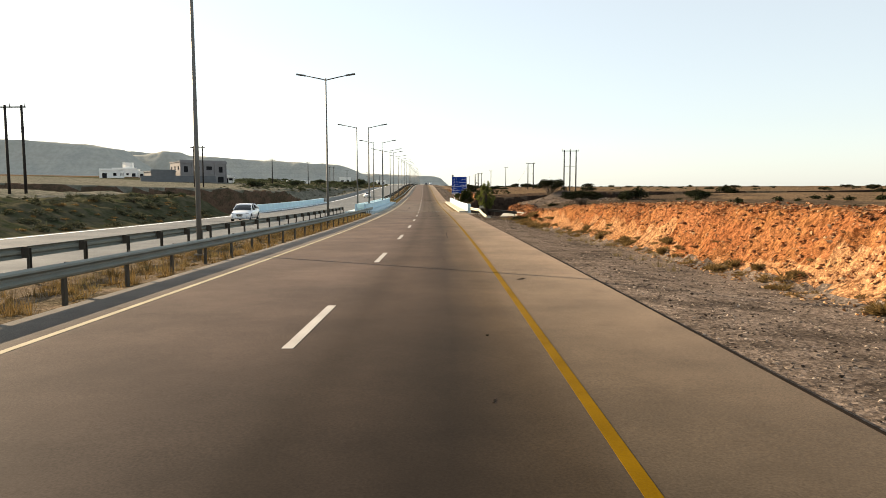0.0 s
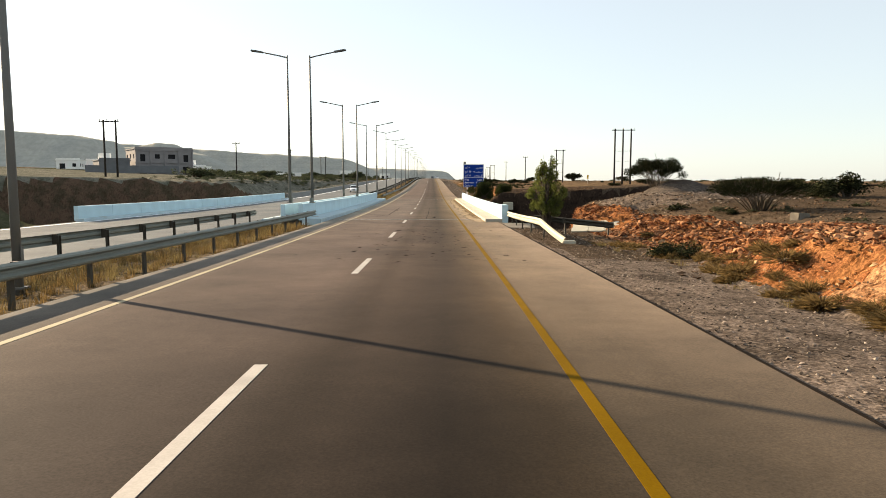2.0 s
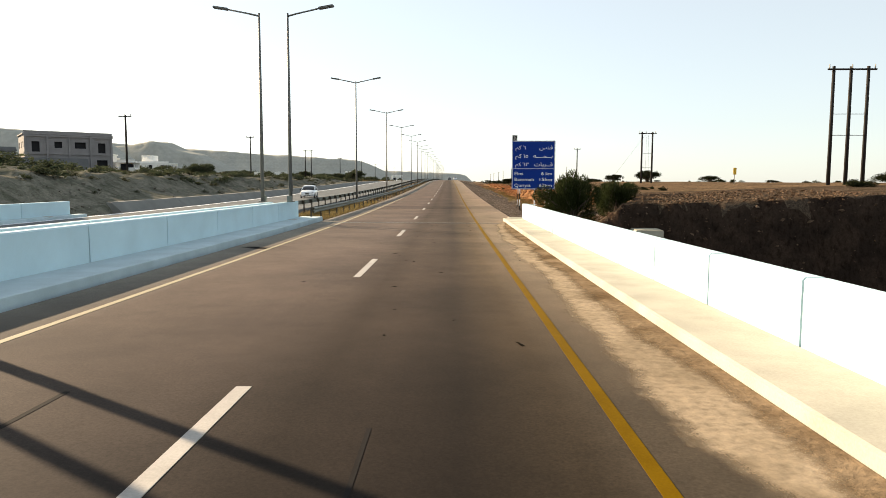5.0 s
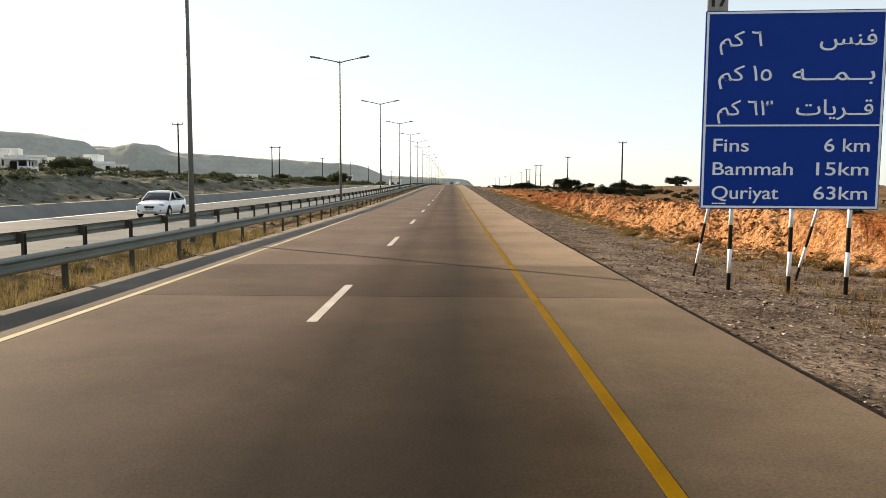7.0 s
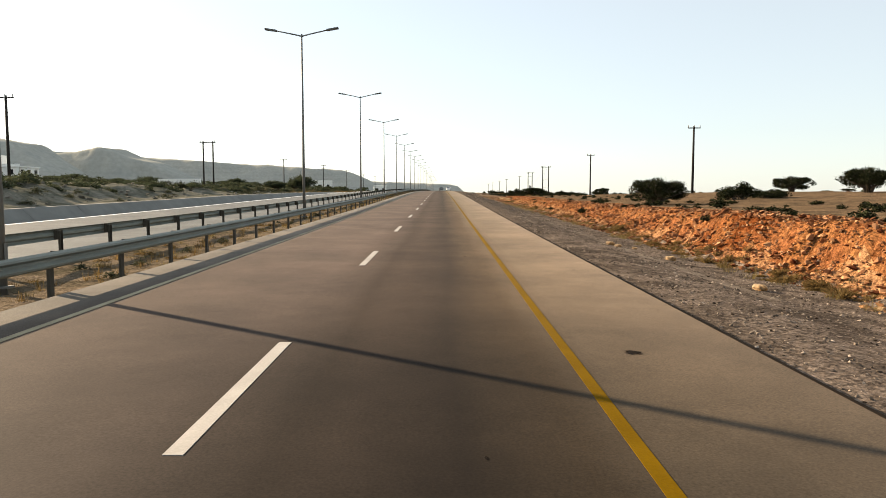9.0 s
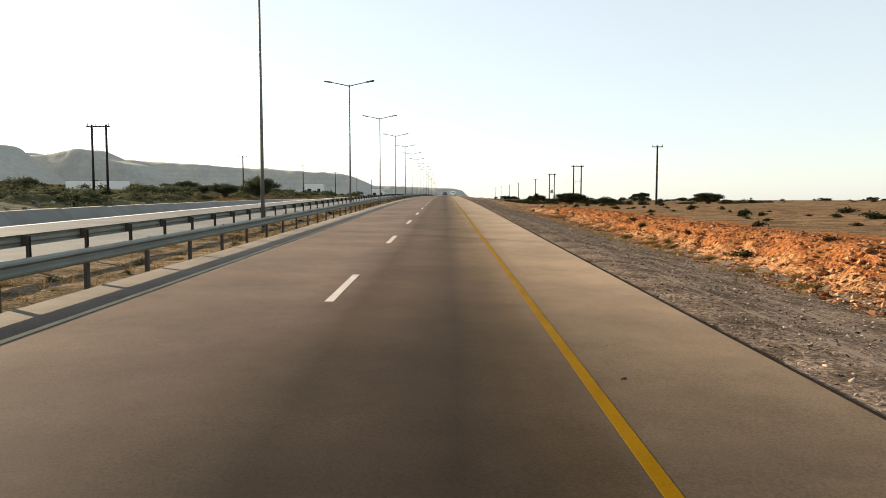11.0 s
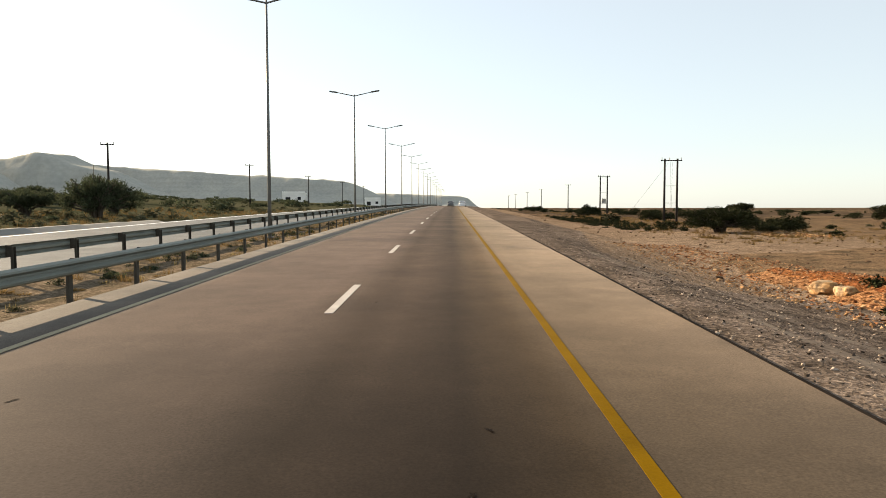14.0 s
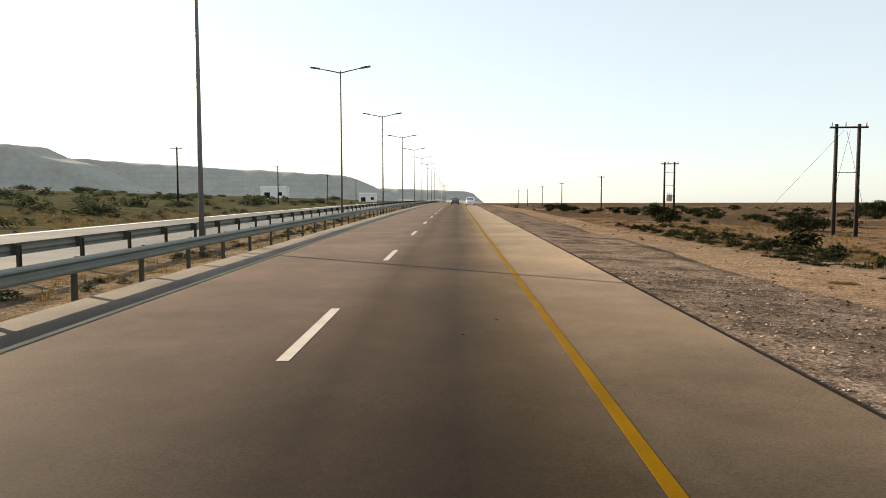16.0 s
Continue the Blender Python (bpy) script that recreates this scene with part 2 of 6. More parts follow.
def plain_right(y, lat):
    return np.clip(0.15 + 0.005 * np.minimum(y, 290), -0.3, 3.6) + 0.35 * fbm(y * 0.02, lat * 0.02) - 0.0006 * np.clip(lat - 60, 0, 1500)


def plain_left(y, lat):
    out = np.clip(-lat - 30, 0, 260)
    return np.clip(0.3 + 0.0062 * y, 0.2, 4.2) + 0.036 * np.minimum(out, 130) + 0.026 * np.maximum(out - 130, 0) + 0.4 * fbm(y * 0.03, lat * 0.03)


TOE_Y = [-60, 26, 46, 55, 62, 73, 84, 94, 110, 146, 150.5, 153, 156, 170, 184, 205, 221, 244, 283, 300, 330, 362, 420]
TOE_L = [11.0, 11.0, 10.4, 9.8, 10.0, 12.4, 12.3, 10.6, 10.4, 10.4, 10.7, 11.5, 13.0, 13.6, 10.9, 11.5, 11.4, 12.4, 12.5, 13.2, 12.5, 10.6, 10.0]
BANK_Y = [-60, 15, 28, 44, 50, 54, 58, 70, 80, 140, 152, 165, 190, 206, 225, 235, 280, 300, 318, 331, 360, 420]
BANK_H = [1.6, 1.7, 1.8, 1.6, 1.45, 1.15, 0.95, 0.8, 0.9, 0.9, 1.0, 1.2, 1.22, 1.07, 0.95, 0.72, 0.2, 0.07, -0.13, -0.55, -0.95, -0.9]

DROP_Y, DROP_H = [184, 205, 221, 283, 300, 328, 362], [0.08, 0.25, 0.38, 0.58, 0.68, 0.7, 0.0]  # fall of the verge towards the bank
SCREE_Y, SCREE_L = [60, 84, 90, 95, 102], [16.8, 16.2, 14.6, 13.3, 13.0]


def toe_line(y, lat):
    """Offset of the bank's foot."""
    return np.interp(y, TOE_Y, TOE_L) + 0.35 * fbm(y * 0.15, y * 0 + 3.0) + 0.5 * fbm(y * 0.75, lat * 0.12 + 5.0, 3)


def wadi_cut(y, lat):
    """How far the ground is cut down to the dry river bed, 0 to 1."""
    near_edge = 88.0 + 9.0 * smooth(10.5, 13.5, lat) + np.clip(0.6 * (lat - 12.5), 0, 26) + np.clip((-lat - 24) * 0.35, 0, 14) + 1.5 * fbm(lat * 0.25, y * 0 + 2.0)
    far_edge = 151.0 - np.clip((-lat - 24) * 0.25, 0, 10) + 1.8 * fbm(lat * 0.2, y * 0 + 6.0) + 1.0 * fbm(lat * 0.8, y * 0 + 8.0, 3) * smooth(9, 12, lat)
    slope_f = 4.0 - 2.2 * smooth(9.0, 13.0, lat)
    return smooth(0.0, 1.0, (y - near_edge) / 7.0) * smooth(0.0, 1.0, (far_edge - y) / slope_f)


def ground_height(y, lat):
    """World height of the ground; under the carriageways it lies a little below them."""
    y, lat = np.asarray(y, float), np.asarray(lat, float)
    zr = road_z(y)
    # right of the road: gravel verge, toe, cut bank, plain
    bank = np.interp(y, BANK_Y, BANK_H)
    toe = toe_line(y, lat)
    wide = 1.0 + 3.6 * smooth(60, 75, y) * (1 - 0.6 * smooth(88, 96, y)) * (1 - smooth(110, 140, y)) + 0.3 * smooth(200, 300, y)
    rise = 0.22 * smooth(toe - 0.5, toe + 0.4, lat) + 0.78 * smooth(toe + 0.1, toe + 1.5 * wide, lat)
    verge = -0.09 - 0.14 * smooth(6.5, 9.5, lat) - 0.03 * fbm(y * 0.6, lat * 0.6) - 0.22 * smooth(7.5, 10.0, lat) * smooth(66, 76, y) * (1 - smooth(100, 110, y)) - np.interp(y, DROP_Y, DROP_H, 0.0, 0.0) * smooth(6.5, 12.2, lat)
    steep = rise * (1 - rise) * 4 + 0.35 * smooth(toe, toe + 1.2, lat) * (1 - smooth(13, 17, lat))
    rough = (0.3 * fbm(y * 0.9, lat * 0.9, 4) + 0.3 * fbm(y * 2.3, lat * 2.3, 3)) * steep * np.clip(bank + np.interp(y, DROP_Y, DROP_H, 0.0, 0.0), 0, 1.2)
    near_r = zr + verge * (1 - rise) + bank * rise + rough + 1.15 * np.exp(-(((y - 94.0) / 5.5) ** 2 + ((lat - 19.0) / 4.0) ** 2))
    far_r = plain_right(y, lat) + 0.12 * fbm(y * 0.2, lat * 0.2) + 1.5 * np.exp(-(((y - 91.0) / 7.0) ** 2 + ((lat - 21.0) / 8.0) ** 2))
    far_r = far_r - 0.6 * smooth(322, 350, y) * (1 - smooth(395, 440, y)) * (1 - smooth(55, 90, lat))
    w = smooth(13.0, 42.0, lat)
    right = near_r * (1 - w) + far_r * w
    # left of the far carriageway
    toe_l = 22.6 + 0.8 * fbm(y * 0.1, y * 0 + 9.0)
    out = -lat
    rise_l = smooth(toe_l, toe_l + 6.5, out)
    flat_l = smooth(300.0, 345.0, y)
    rise_l = rise_l * (1 - flat_l) + smooth(24.0, 60.0, out) * flat_l
    pl = plain_left(y, lat)
    gullies = (0.55 - 1.9 * np.abs(fbm(y * 0.22, lat * 0.08 + 31.0, 3))) * 4 * rise_l * (1 - rise_l) * smooth(140, 160, y)
    bumps = (0.55 * fbm(y * 0.5, lat * 0.5, 4) + 0.35 * fbm(y * 1.7, lat * 1.7, 3) + gullies) * rise_l * (1 - smooth(34, 60, out)) * (1 - 0.6 * flat_l)
    lined = smooth(155, 162, y) * np.clip((372 - y) / 90, 0, 1)
    left = (zr - 0.25) * (1 - rise_l) + pl * rise_l + bumps + 0.95 * lined * smooth(21.9, 22.5, out) * (1 - rise_l)
    # median
    med = zr - 0.14 - 0.12 * np.sin(np.clip((lat + 10.0) / 4.9, 0, 1) * math.pi) + 0.06 * fbm(y * 0.8, lat * 0.8)
    z = np.where(lat > 5.0, right, np.where(lat < -21.2, left, np.where((lat < -5.1) & (lat > -9.6), med, zr - 0.3)))
    # the dry river bed that the bridge crosses
    c = wadi_cut(y, lat)
    bed = -6.2 + 0.5 * fbm(y * 0.12, lat * 0.12) + 0.12 * fbm(y * 0.9, lat * 0.9)
    edge = c * (1 - c) * 4
    lips = 0.5 * fbm(y * 0.7, lat * 0.7, 4) + 0.2 * fbm(y * 2.6, lat * 2.6, 3)
    return z * (1 - c) + bed * c + edge * (lips + 0.7 * fbm(lat * 0.9, y * 0.3, 4) * smooth(20, 120, y))


def ground_at(y, lat, sink=0.0):
    p = at(y, lat)
    p.z = float(ground_height(y, lat)) - sink
    return p


def grid_mesh(name, ys, lats, mats, pick=None):
    Y, L = np.meshgrid(ys, lats, indexing="ij")
    Z = ground_height(Y, L)
    X = road_x(Y) + L
    W = Y - L * heading(Y) * np.clip(1 - (np.abs(L) - 100) / 400, 0, 1)
    n, m = Y.shape
    verts = np.stack([X, W, Z], -1).reshape(-1, 3)
    i = np.arange(n * m).reshape(n, m)
    quads = np.stack([i[:-1, :-1], i[:-1, 1:], i[1:, 1:], i[1:, :-1]], -1).reshape(-1, 4)
    me = bpy.data.meshes.new(name)
    me.vertices.add(len(verts))
    me.vertices.foreach_set("co", verts.ravel())
    me.loops.add(len(quads) * 4)
    me.loops.foreach_set("vertex_index", quads.ravel())
    me.polygons.add(len(quads))
    me.polygons.foreach_set("loop_start", np.arange(len(quads)) * 4)
    for mt in mats:
        me.materials.append(mt)
    if pick is not None:
        cy = (Y[:-1, :-1] + Y[1:, 1:]) / 2
        cl = (L[:-1, :-1] + L[1:, 1:]) / 2
        me.polygons.foreach_set("material_index", pick(cy, cl).astype(np.int32).ravel())
    me.polygons.foreach_set("use_smooth", np.ones(len(quads), dtype=bool))
    me.update(calc_edges=True)
    me.validate()
    return me


PLAIN = earth("desert_soil", [(0.3, (0.093, 0.065, 0.042)), (0.55, (0.152, 0.106, 0.068)), (0.75, (0.103, 0.075, 0.05))], (0.072, 0.055, 0.037))
ROCKY = earth("orange_cut_rock", [(0.3, (0.13, 0.042, 0.014)), (0.5, (0.2, 0.088, 0.04)), (0.7, (0.11, 0.034, 0.011))], (0.19, 0.088, 0.036), bumpy=0.8, cracked=0.9)
VERGE = earth("gravel_verge", [(0.3, (0.115, 0.093, 0.078)), (0.7, (0.17, 0.138, 0.115))], (0.066, 0.054, 0.045), bumpy=1.0)
LEFT_BANK = earth("grey_brown_bank", [(0.3, (0.13, 0.127, 0.105)), (0.7, (0.19, 0.18, 0.148))], (0.085, 0.088, 0.068), pebbles=False, bumpy=0.3, cracked=0.45)
MEDIAN = earth("median_soil", [(0.3, (0.11, 0.088, 0.065)), (0.7, (0.17, 0.135, 0.1))], (0.07, 0.06, 0.042), bumpy=0.25)
PALE_ROCK = earth("pale_cut_rock", [(0.3, (0.18, 0.078, 0.029)), (0.5, (0.285, 0.163, 0.083)), (0.7, (0.16, 0.066, 0.027))], (0.255, 0.143, 0.077), bumpy=0.9, cracked=0.95)
DARK_SOIL = earth("brown_stony_soil", [(0.3, (0.06, 0.045, 0.033)), (0.7, (0.09, 0.068, 0.05))], (0.048, 0.037, 0.026), bumpy=1.0)
RUT = earth("wheel_rut_dust", [(0.3, (0.15, 0.122, 0.098)), (0.7, (0.2, 0.165, 0.132))], (0.125, 0.1, 0.08), pebbles=False, bumpy=0.3)
SCRUB_SOIL = earth("scrub_soil", [(0.3, (0.05, 0.05, 0.03)), (0.7, (0.09, 0.08, 0.054))], (0.036, 0.042, 0.022), pebbles=False, bumpy=0.2)
# near-black, since the shade on the far wadi wall is in this colour
WADI_SHADED = earth("shaded_wadi_bank", [(0.3, (0.032, 0.022, 0.016)), (0.7, (0.05, 0.034, 0.025))], (0.024, 0.017, 0.013), pebbles=False, bumpy=0.5, cracked=0.6)
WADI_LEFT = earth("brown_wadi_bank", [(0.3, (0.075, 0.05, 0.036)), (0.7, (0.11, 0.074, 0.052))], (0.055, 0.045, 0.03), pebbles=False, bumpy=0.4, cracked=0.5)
TRACK = earth("trodden_dirt", [(0.3, (0.15, 0.112, 0.081)), (0.7, (0.2, 0.152, 0.112))], (0.128, 0.096, 0.07), bumpy=0.4)


def ground_pick(y, lat):
    out = np.zeros(y.shape)
    cut = wadi_cut(y, lat)
    side_of, along_y = lat, y
    y = y + 5.0 * fbm(y * 0.13, lat * 0.13 + 20, 3) * smooth(12, 18, lat)
    lat = lat + 7.0 * fbm(y * 0.1 + 9, lat * 0.1, 3) * smooth(18, 30, lat)
    toe = toe_line(y, lat)
    edge = toe + 0.65 - 0.35 * smooth(200, 212, y) * (1 - smooth(246, 264, y)) + 1.0 * smooth(172, 178, y) * (1 - smooth(200, 220, y)) + 0.6 * fbm(y * 0.35, lat * 0.6, 3) + (1.3 * fbm(y * 0.17 + lat * 0.35, lat * 0.1 + 50.0, 3) + 0.2) * (1 - smooth(60, 75, y))
    bank = (lat > toe - 0.1) & (lat < toe + 2.7 + 0.8 * smooth(200, 260, y) * (1 - 1.8 * smooth(296, 318, y)) + 0.8 * fbm(y * 0.3, y * 0 + 4)) & (y < 331)
    out = np.where(bank, np.where(lat < edge, 5, 1), out)
    top = np.interp(y, SCREE_Y, SCREE_L) + 0.6 * fbm(y * 0.25, lat * 0.25)
    out = np.where((lat > 9) & (lat < 40) & (y > 58) & (y < 100), np.where((lat > toe - 0.2) & (lat < top), 1, 7), out)
    out = np.where((lat > 9) & (lat < 45) & (y >= 100) & (y < 136), 7, out)
    out = np.where((lat > 8.6) & (lat < 48) & (y >= 136) & (y < 168), 7, out)
    side = np.clip(8.6 + 0.13 * (y - 338), 8.6, 11.5) + 0.7 * fbm(y * 0.3, lat * 0.3)
    wide = 4.2 + 14.0 * smooth(334, 344, y) * (1 - smooth(368, 384, y)) + 1.2 * fbm(y * 0.1, lat * 0.1 + 7)
    out = np.where((y >= 326) & (lat > side) & (lat < side + wide), 6, out)
    out = np.where((y >= 420) & (lat > side + wide) & (lat < 900) & (y < 2600) & (fbm(y * 0.06, lat * 0.06) < 0.25), 7, out)
    out = np.where((y >= 326) & (lat > 4.5) & (lat <= side), 2, out)
    out = np.where((lat > 4.5) & (lat <= np.where(y < 326, toe - 0.1, 8.0)), np.where((y > 66) & (y < 95) & (lat > 6.3 + 0.5 * fbm(y * 0.5, lat * 0.5)), 7, 2), out)
    out = np.where((((y - 94.0) / 6.5) ** 2 + ((lat - 19.5) / 5.5) ** 2 < 1) & (lat > np.interp(y, SCREE_Y, SCREE_L)), 2, out)
    green = y + 12 * fbm(y * 0.1, lat * 0.1)
    wander = 0.35 * fbm(y * 0.05, y * 0 + 12.0)
    rut = ((np.abs(lat - 9.0 - wander) < 0.2) & (y > 212)) | ((np.abs(lat - 7.5 - wander) < 0.16) & (y > 236))
    out = np.where(rut & (y < 335) & (fbm(y * 0.3, lat * 2.0) > -0.35), 9, out)
    out = np.where(lat < -20.5, np.where((green > 285) | ((green < 100) & (lat > -36)), 8, 3), out)
    out = np.where((lat < -4.5) & (lat > -10.5), 4, out)
    out = np.where((lat < -160), 0, out)
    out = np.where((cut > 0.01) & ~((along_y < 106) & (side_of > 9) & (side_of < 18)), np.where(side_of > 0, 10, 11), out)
    return out


def spaced(parts):
    vals = [np.arange(a, b, s) for a, b, s in parts]
    return np.unique(np.round(np.concatenate(vals), 4))


GY = spaced([(-400, -40, 60), (-40, 0, 2.5), (0, 345, 0.45), (345, 460, 1.6), (460, 800, 10), (800, 1400, 50), (1400, 4700, 300)])
GL = spaced([(-3000, -400, 200), (-400, -100, 20), (-100, -36, 3), (-36, -23, 0.45), (-23, -21.3, 0.25), (-21.3, -9.6, 3.9), (-9.6, -5.0, 0.46), (-5.0, 5.0, 2.5), (5.0, 9.0, 0.22), (9.0, 15.9, 0.17), (15.9, 20, 0.4), (20, 42, 0.7), (42, 60, 2.5), (60, 150, 10), (150, 600, 50), (600, 3001, 240)])
ground = tagged(new("ground", grid_mesh("ground", GY, GL, [PLAIN, ROCKY, VERGE, LEFT_BANK, MEDIAN, PALE_ROCK, TRACK, DARK_SOIL, SCRUB_SOIL, RUT, WADI_SHADED, WADI_LEFT], ground_pick)),
                "dry desert ground with orange rock banks, gravel verges and a wadi", "ground", kind="structure")

# ---- carriageways ----
RY = np.concatenate([along(-60, 420, 3), along(424, 1250, 14)])
road = tagged(new("road", strip("road", [(-5.12, 0), (-4.0, 0), (0, 0), (3.5, 0), (5.95, 0), (6.02, -0.32), (-5.2, -0.32)], RY, ASPHALT)),
              "worn grey-brown asphalt carriageway with two lanes and a shoulder", "road", kind="structure")
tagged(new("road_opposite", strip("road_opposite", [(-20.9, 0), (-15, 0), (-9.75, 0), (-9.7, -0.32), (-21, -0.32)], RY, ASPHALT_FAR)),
                  "pale asphalt carriageway for the opposite traffic, sun glare in its colour", "road", kind="structure")


def line_mesh(name, lat, width, y0, y1, mat, step=3.0, h=0.005):
    return strip(name, [(lat - width / 2, h), (lat + width / 2, h), (lat + width / 2, -0.004), (lat - width / 2, -0.004)], along(y0, y1, step), mat)


tagged(new("edge_line", line_mesh("edge_line", 3.58, 0.13, -20, 900, YELLOW)), "worn yellow edge line painted beside the shoulder", "road marking", kind="structure")
tagged(new("edge_line", line_mesh("edge_line", -3.78, 0.13, -20, 900, LEFT_LINE)), "faded cream edge line painted beside the median", "road marking", kind="structure")
# painted edge line, drawn wider and whiter to carry the glare beside it
tagged(new("edge_line", line_mesh("edge_line", -20.3, 0.3, -20, 900, SIGN_WHITE)), "white edge line of the opposite carriageway, widened and brightened for glare", "road marking", kind="structure")
tagged(new("asphalt_edge", strip("asphalt_edge", [(5.93, 0.004), (5.985, 0.002), (6.06, -0.1), (5.93, -0.1)], along(-20, 800, 2.0), plain("broken_asphalt_edge", (0.016, 0.0125, 0.01), 0.95, 0, 0.02, var=0.4, scale=2.5, bumpy=0.6))), "dark broken edge of the asphalt beside the verge", "asphalt edge", kind="structure")
lane_lines = thing("lane_line", pose(0, 0, 0), "broken white lane line of painted dashes", "road marking", kind="structure")
DASH0, CYCLE, DASH = 10.29, 12.84, 3.82
SHIFT = [0.08, 0.08, -0.17, -0.24, -0.26, -0.16, -0.27, 0.46, 0.38, 0.0, -0.22, 0.12, 0.51, 0.45, -0.11, 0.05, -0.24, -0.14, -0.18, 0.0, 0.09, 0.36, 0.04, -0.01, -0.13, -0.34, -0.39, 0.25]
for k in range(-2, 60):
    y = DASH0 + CYCLE * k + (SHIFT[k] if 0 <= k < len(SHIFT) else 0)
    part("dash", line_mesh("dash", 0.0, 0.16, y, y + DASH, PAINT, 1.3, 0.006), lane_lines)

drain = thing("drain_lining", pose(0, 0, 0), "sloping grey concrete lining along the opposite carriageway", "drain lining", kind="structure")
for a in range(160, 364, 6):
    k = min(1.0, max(0.12, (372 - a) / 90))
    part("slab", strip("slab", [(-21.35, -0.12), (-22.2, 0.68 * k), (-22.55, 0.7 * k), (-22.6, -0.5)], [a + 0.02, a + 3, a + 5.98], DRAIN), drain)

# ---- guard rails ----
W = [(0.0, 0.77), (0.075, 0.73), (0.085, 0.69), (0.01, 0.635), (0.01, 0.585), (0.085, 0.53), (0.075, 0.49), (0.0, 0.45), (-0.006, 0.455), (0.066, 0.5), (0.075, 0.53), (0.0, 0.58), (0.0, 0.64), (0.075, 0.69), (0.066, 0.725), (-0.006, 0.765)]


def post_mesh():
    bm = box(0.012, 0.13, 1.35, 0, 0, -0.62)
    box(0.06, 0.012, 1.35, 0.03, 0.062, -0.62, bm=bm)
    box(0.06, 0.012, 1.35, 0.03, -0.062, -0.62, bm=bm)
    box(0.13, 0.11, 0.3, -0.085, 0, 0.47, 0.008, bm=bm)
    me = bpy.data.meshes.new("post")
    bm.to_mesh(me)
    bm.free()
    me.materials.append(POST)
    return me


POST_MESH = post_mesh()


def guard_rail(y0, y1, lat_of, side, label, first, step, group="median guard rails"):
    """side: +1 where the beam faces right, -1 where it faces left; lat_of gives its offset, and it dips as it swings out."""
    rail = thing("guard_rail", pose(0, 0, 0), label, "guard rail", group)
    line = along(y0, y1, 4.0)
    n = len(W)
    verts, faces = [], []
    for y in line:
        lat = lat_of(y)
        verts += [at(y, lat + side * a, h - dip(lat)) for a, h in W]
    for i in range(len(line) - 1):
        for k in range(n):
            a, b = i * n + k, i * n + (k + 1) % n
            faces.append((a, b, b + n, a + n))
    faces += [tuple(range(n))[::-1], tuple(range((len(line) - 1) * n, len(line) * n))]
    part("beam", mesh_of("beam", verts, faces, STEEL), rail)
    y = first
    while y < min(y1, 640):
        lat = lat_of(y)
        part("post", POST_MESH, rail, m=place(y, lat - side * 0.15, -dip(lat), 0 if side < 0 else 180))
        y += step
    return rail


def dip(lat):
    return 0.14 * max(0.0, -5.45 - lat) if lat > -7 else 0.0


def near_rail(y):
    return float(np.interp(y, [89, 150, 178, 205], [-5.78, -5.8, -5.76, -5.45]))


RAIL = "galvanised steel w-beam guard rail along the dry median"
guard_rail(-40, 89.3, near_rail, 1, RAIL, -37.7, 2.97)
guard_rail(150.5, 980, near_rail, 1, RAIL, 150.75, 3.03)
guard_rail(-40, 88.2, lambda y: -9.25, -1, RAIL, -37.2, 3.0)
guard_rail(150.5, 980, lambda y: -9.25, -1, RAIL, 151.4, 3.03)

# ---- street lamps ----


def lamp_parts(ob, arms, h):
    part("pole", tube([(0, 0, 0 if h < 11 else -0.3), (0, 0, 4.0), (0, 0, h - 0.25)], [0.105, 0.085, 0.05], 12), ob, LAMP_POLE)
    part("base_plate", box(0.36, 0.3, 0.05, 0, 0, 0.0, 0.008), ob, LAMP_POLE)
    part("access_door", box(0.012, 0.1, 0.35, 0.122, 0, 0.6, 0.003), ob, LAMP_POLE)
    for s in arms:
        arm = part("arm", tube([(0, 0, h - 0.4), (s * 0.5, 0, h - 0.28), (s * 1.75, 0, h - 0.02)], [0.05, 0.045, 0.04], 8), ob, LAMP_POLE)
        part("lamp_head", box(0.8, 0.28, 0.12, 0, 0, -0.06, 0.03), arm, LAMP_POLE, m=pose(s * 2.05, 0, h + 0.03, 0, -s * 9, 0))


LAMP_LAT = -7.12
double_lamp = thing("street_lamp", place(27.5, LAMP_LAT, -0.1), "tall grey steel street lamp with two arms on the median", "street lamp", "street lamps along the median")
lamp_parts(double_lamp, (-1, 1), 12.2)
single_lamp = thing("street_lamp", place(92.0, -6.42, 1.12), "grey steel street lamp with one arm on the bridge wall", "street lamp", "street lamps on the bridge")
lamp_parts(single_lamp, (1,), 10.1)
part("junction_box", box(0.22, 0.26, 0.34, 0.02, -0.28, 0.0, 0.015), single_lamp, STEEL)
for y in (59.5, 179.2, 212.2, 244.2, 277.1, 310.0, 342.0, 374.1, 405.4, *[405.4 + 31.5 * k for k in range(1, 15)]):
    copy_thing(double_lamp, place(y, LAMP_LAT, -0.1))
for y in (92.0, 120.5, 147.5):
    if y > 93:
        copy_thing(single_lamp, place(y, -6.42, 1.12))
    copy_thing(single_lamp, place(y, -7.92, 1.12, 180))

# ---- bridge ----
B0, B1 = BRIDGE
JOINT_METAL = plain("worn_joint_steel", (0.36, 0.35, 0.32), 0.6, 0.3, 0.4, var=0.5, scale=4.0)


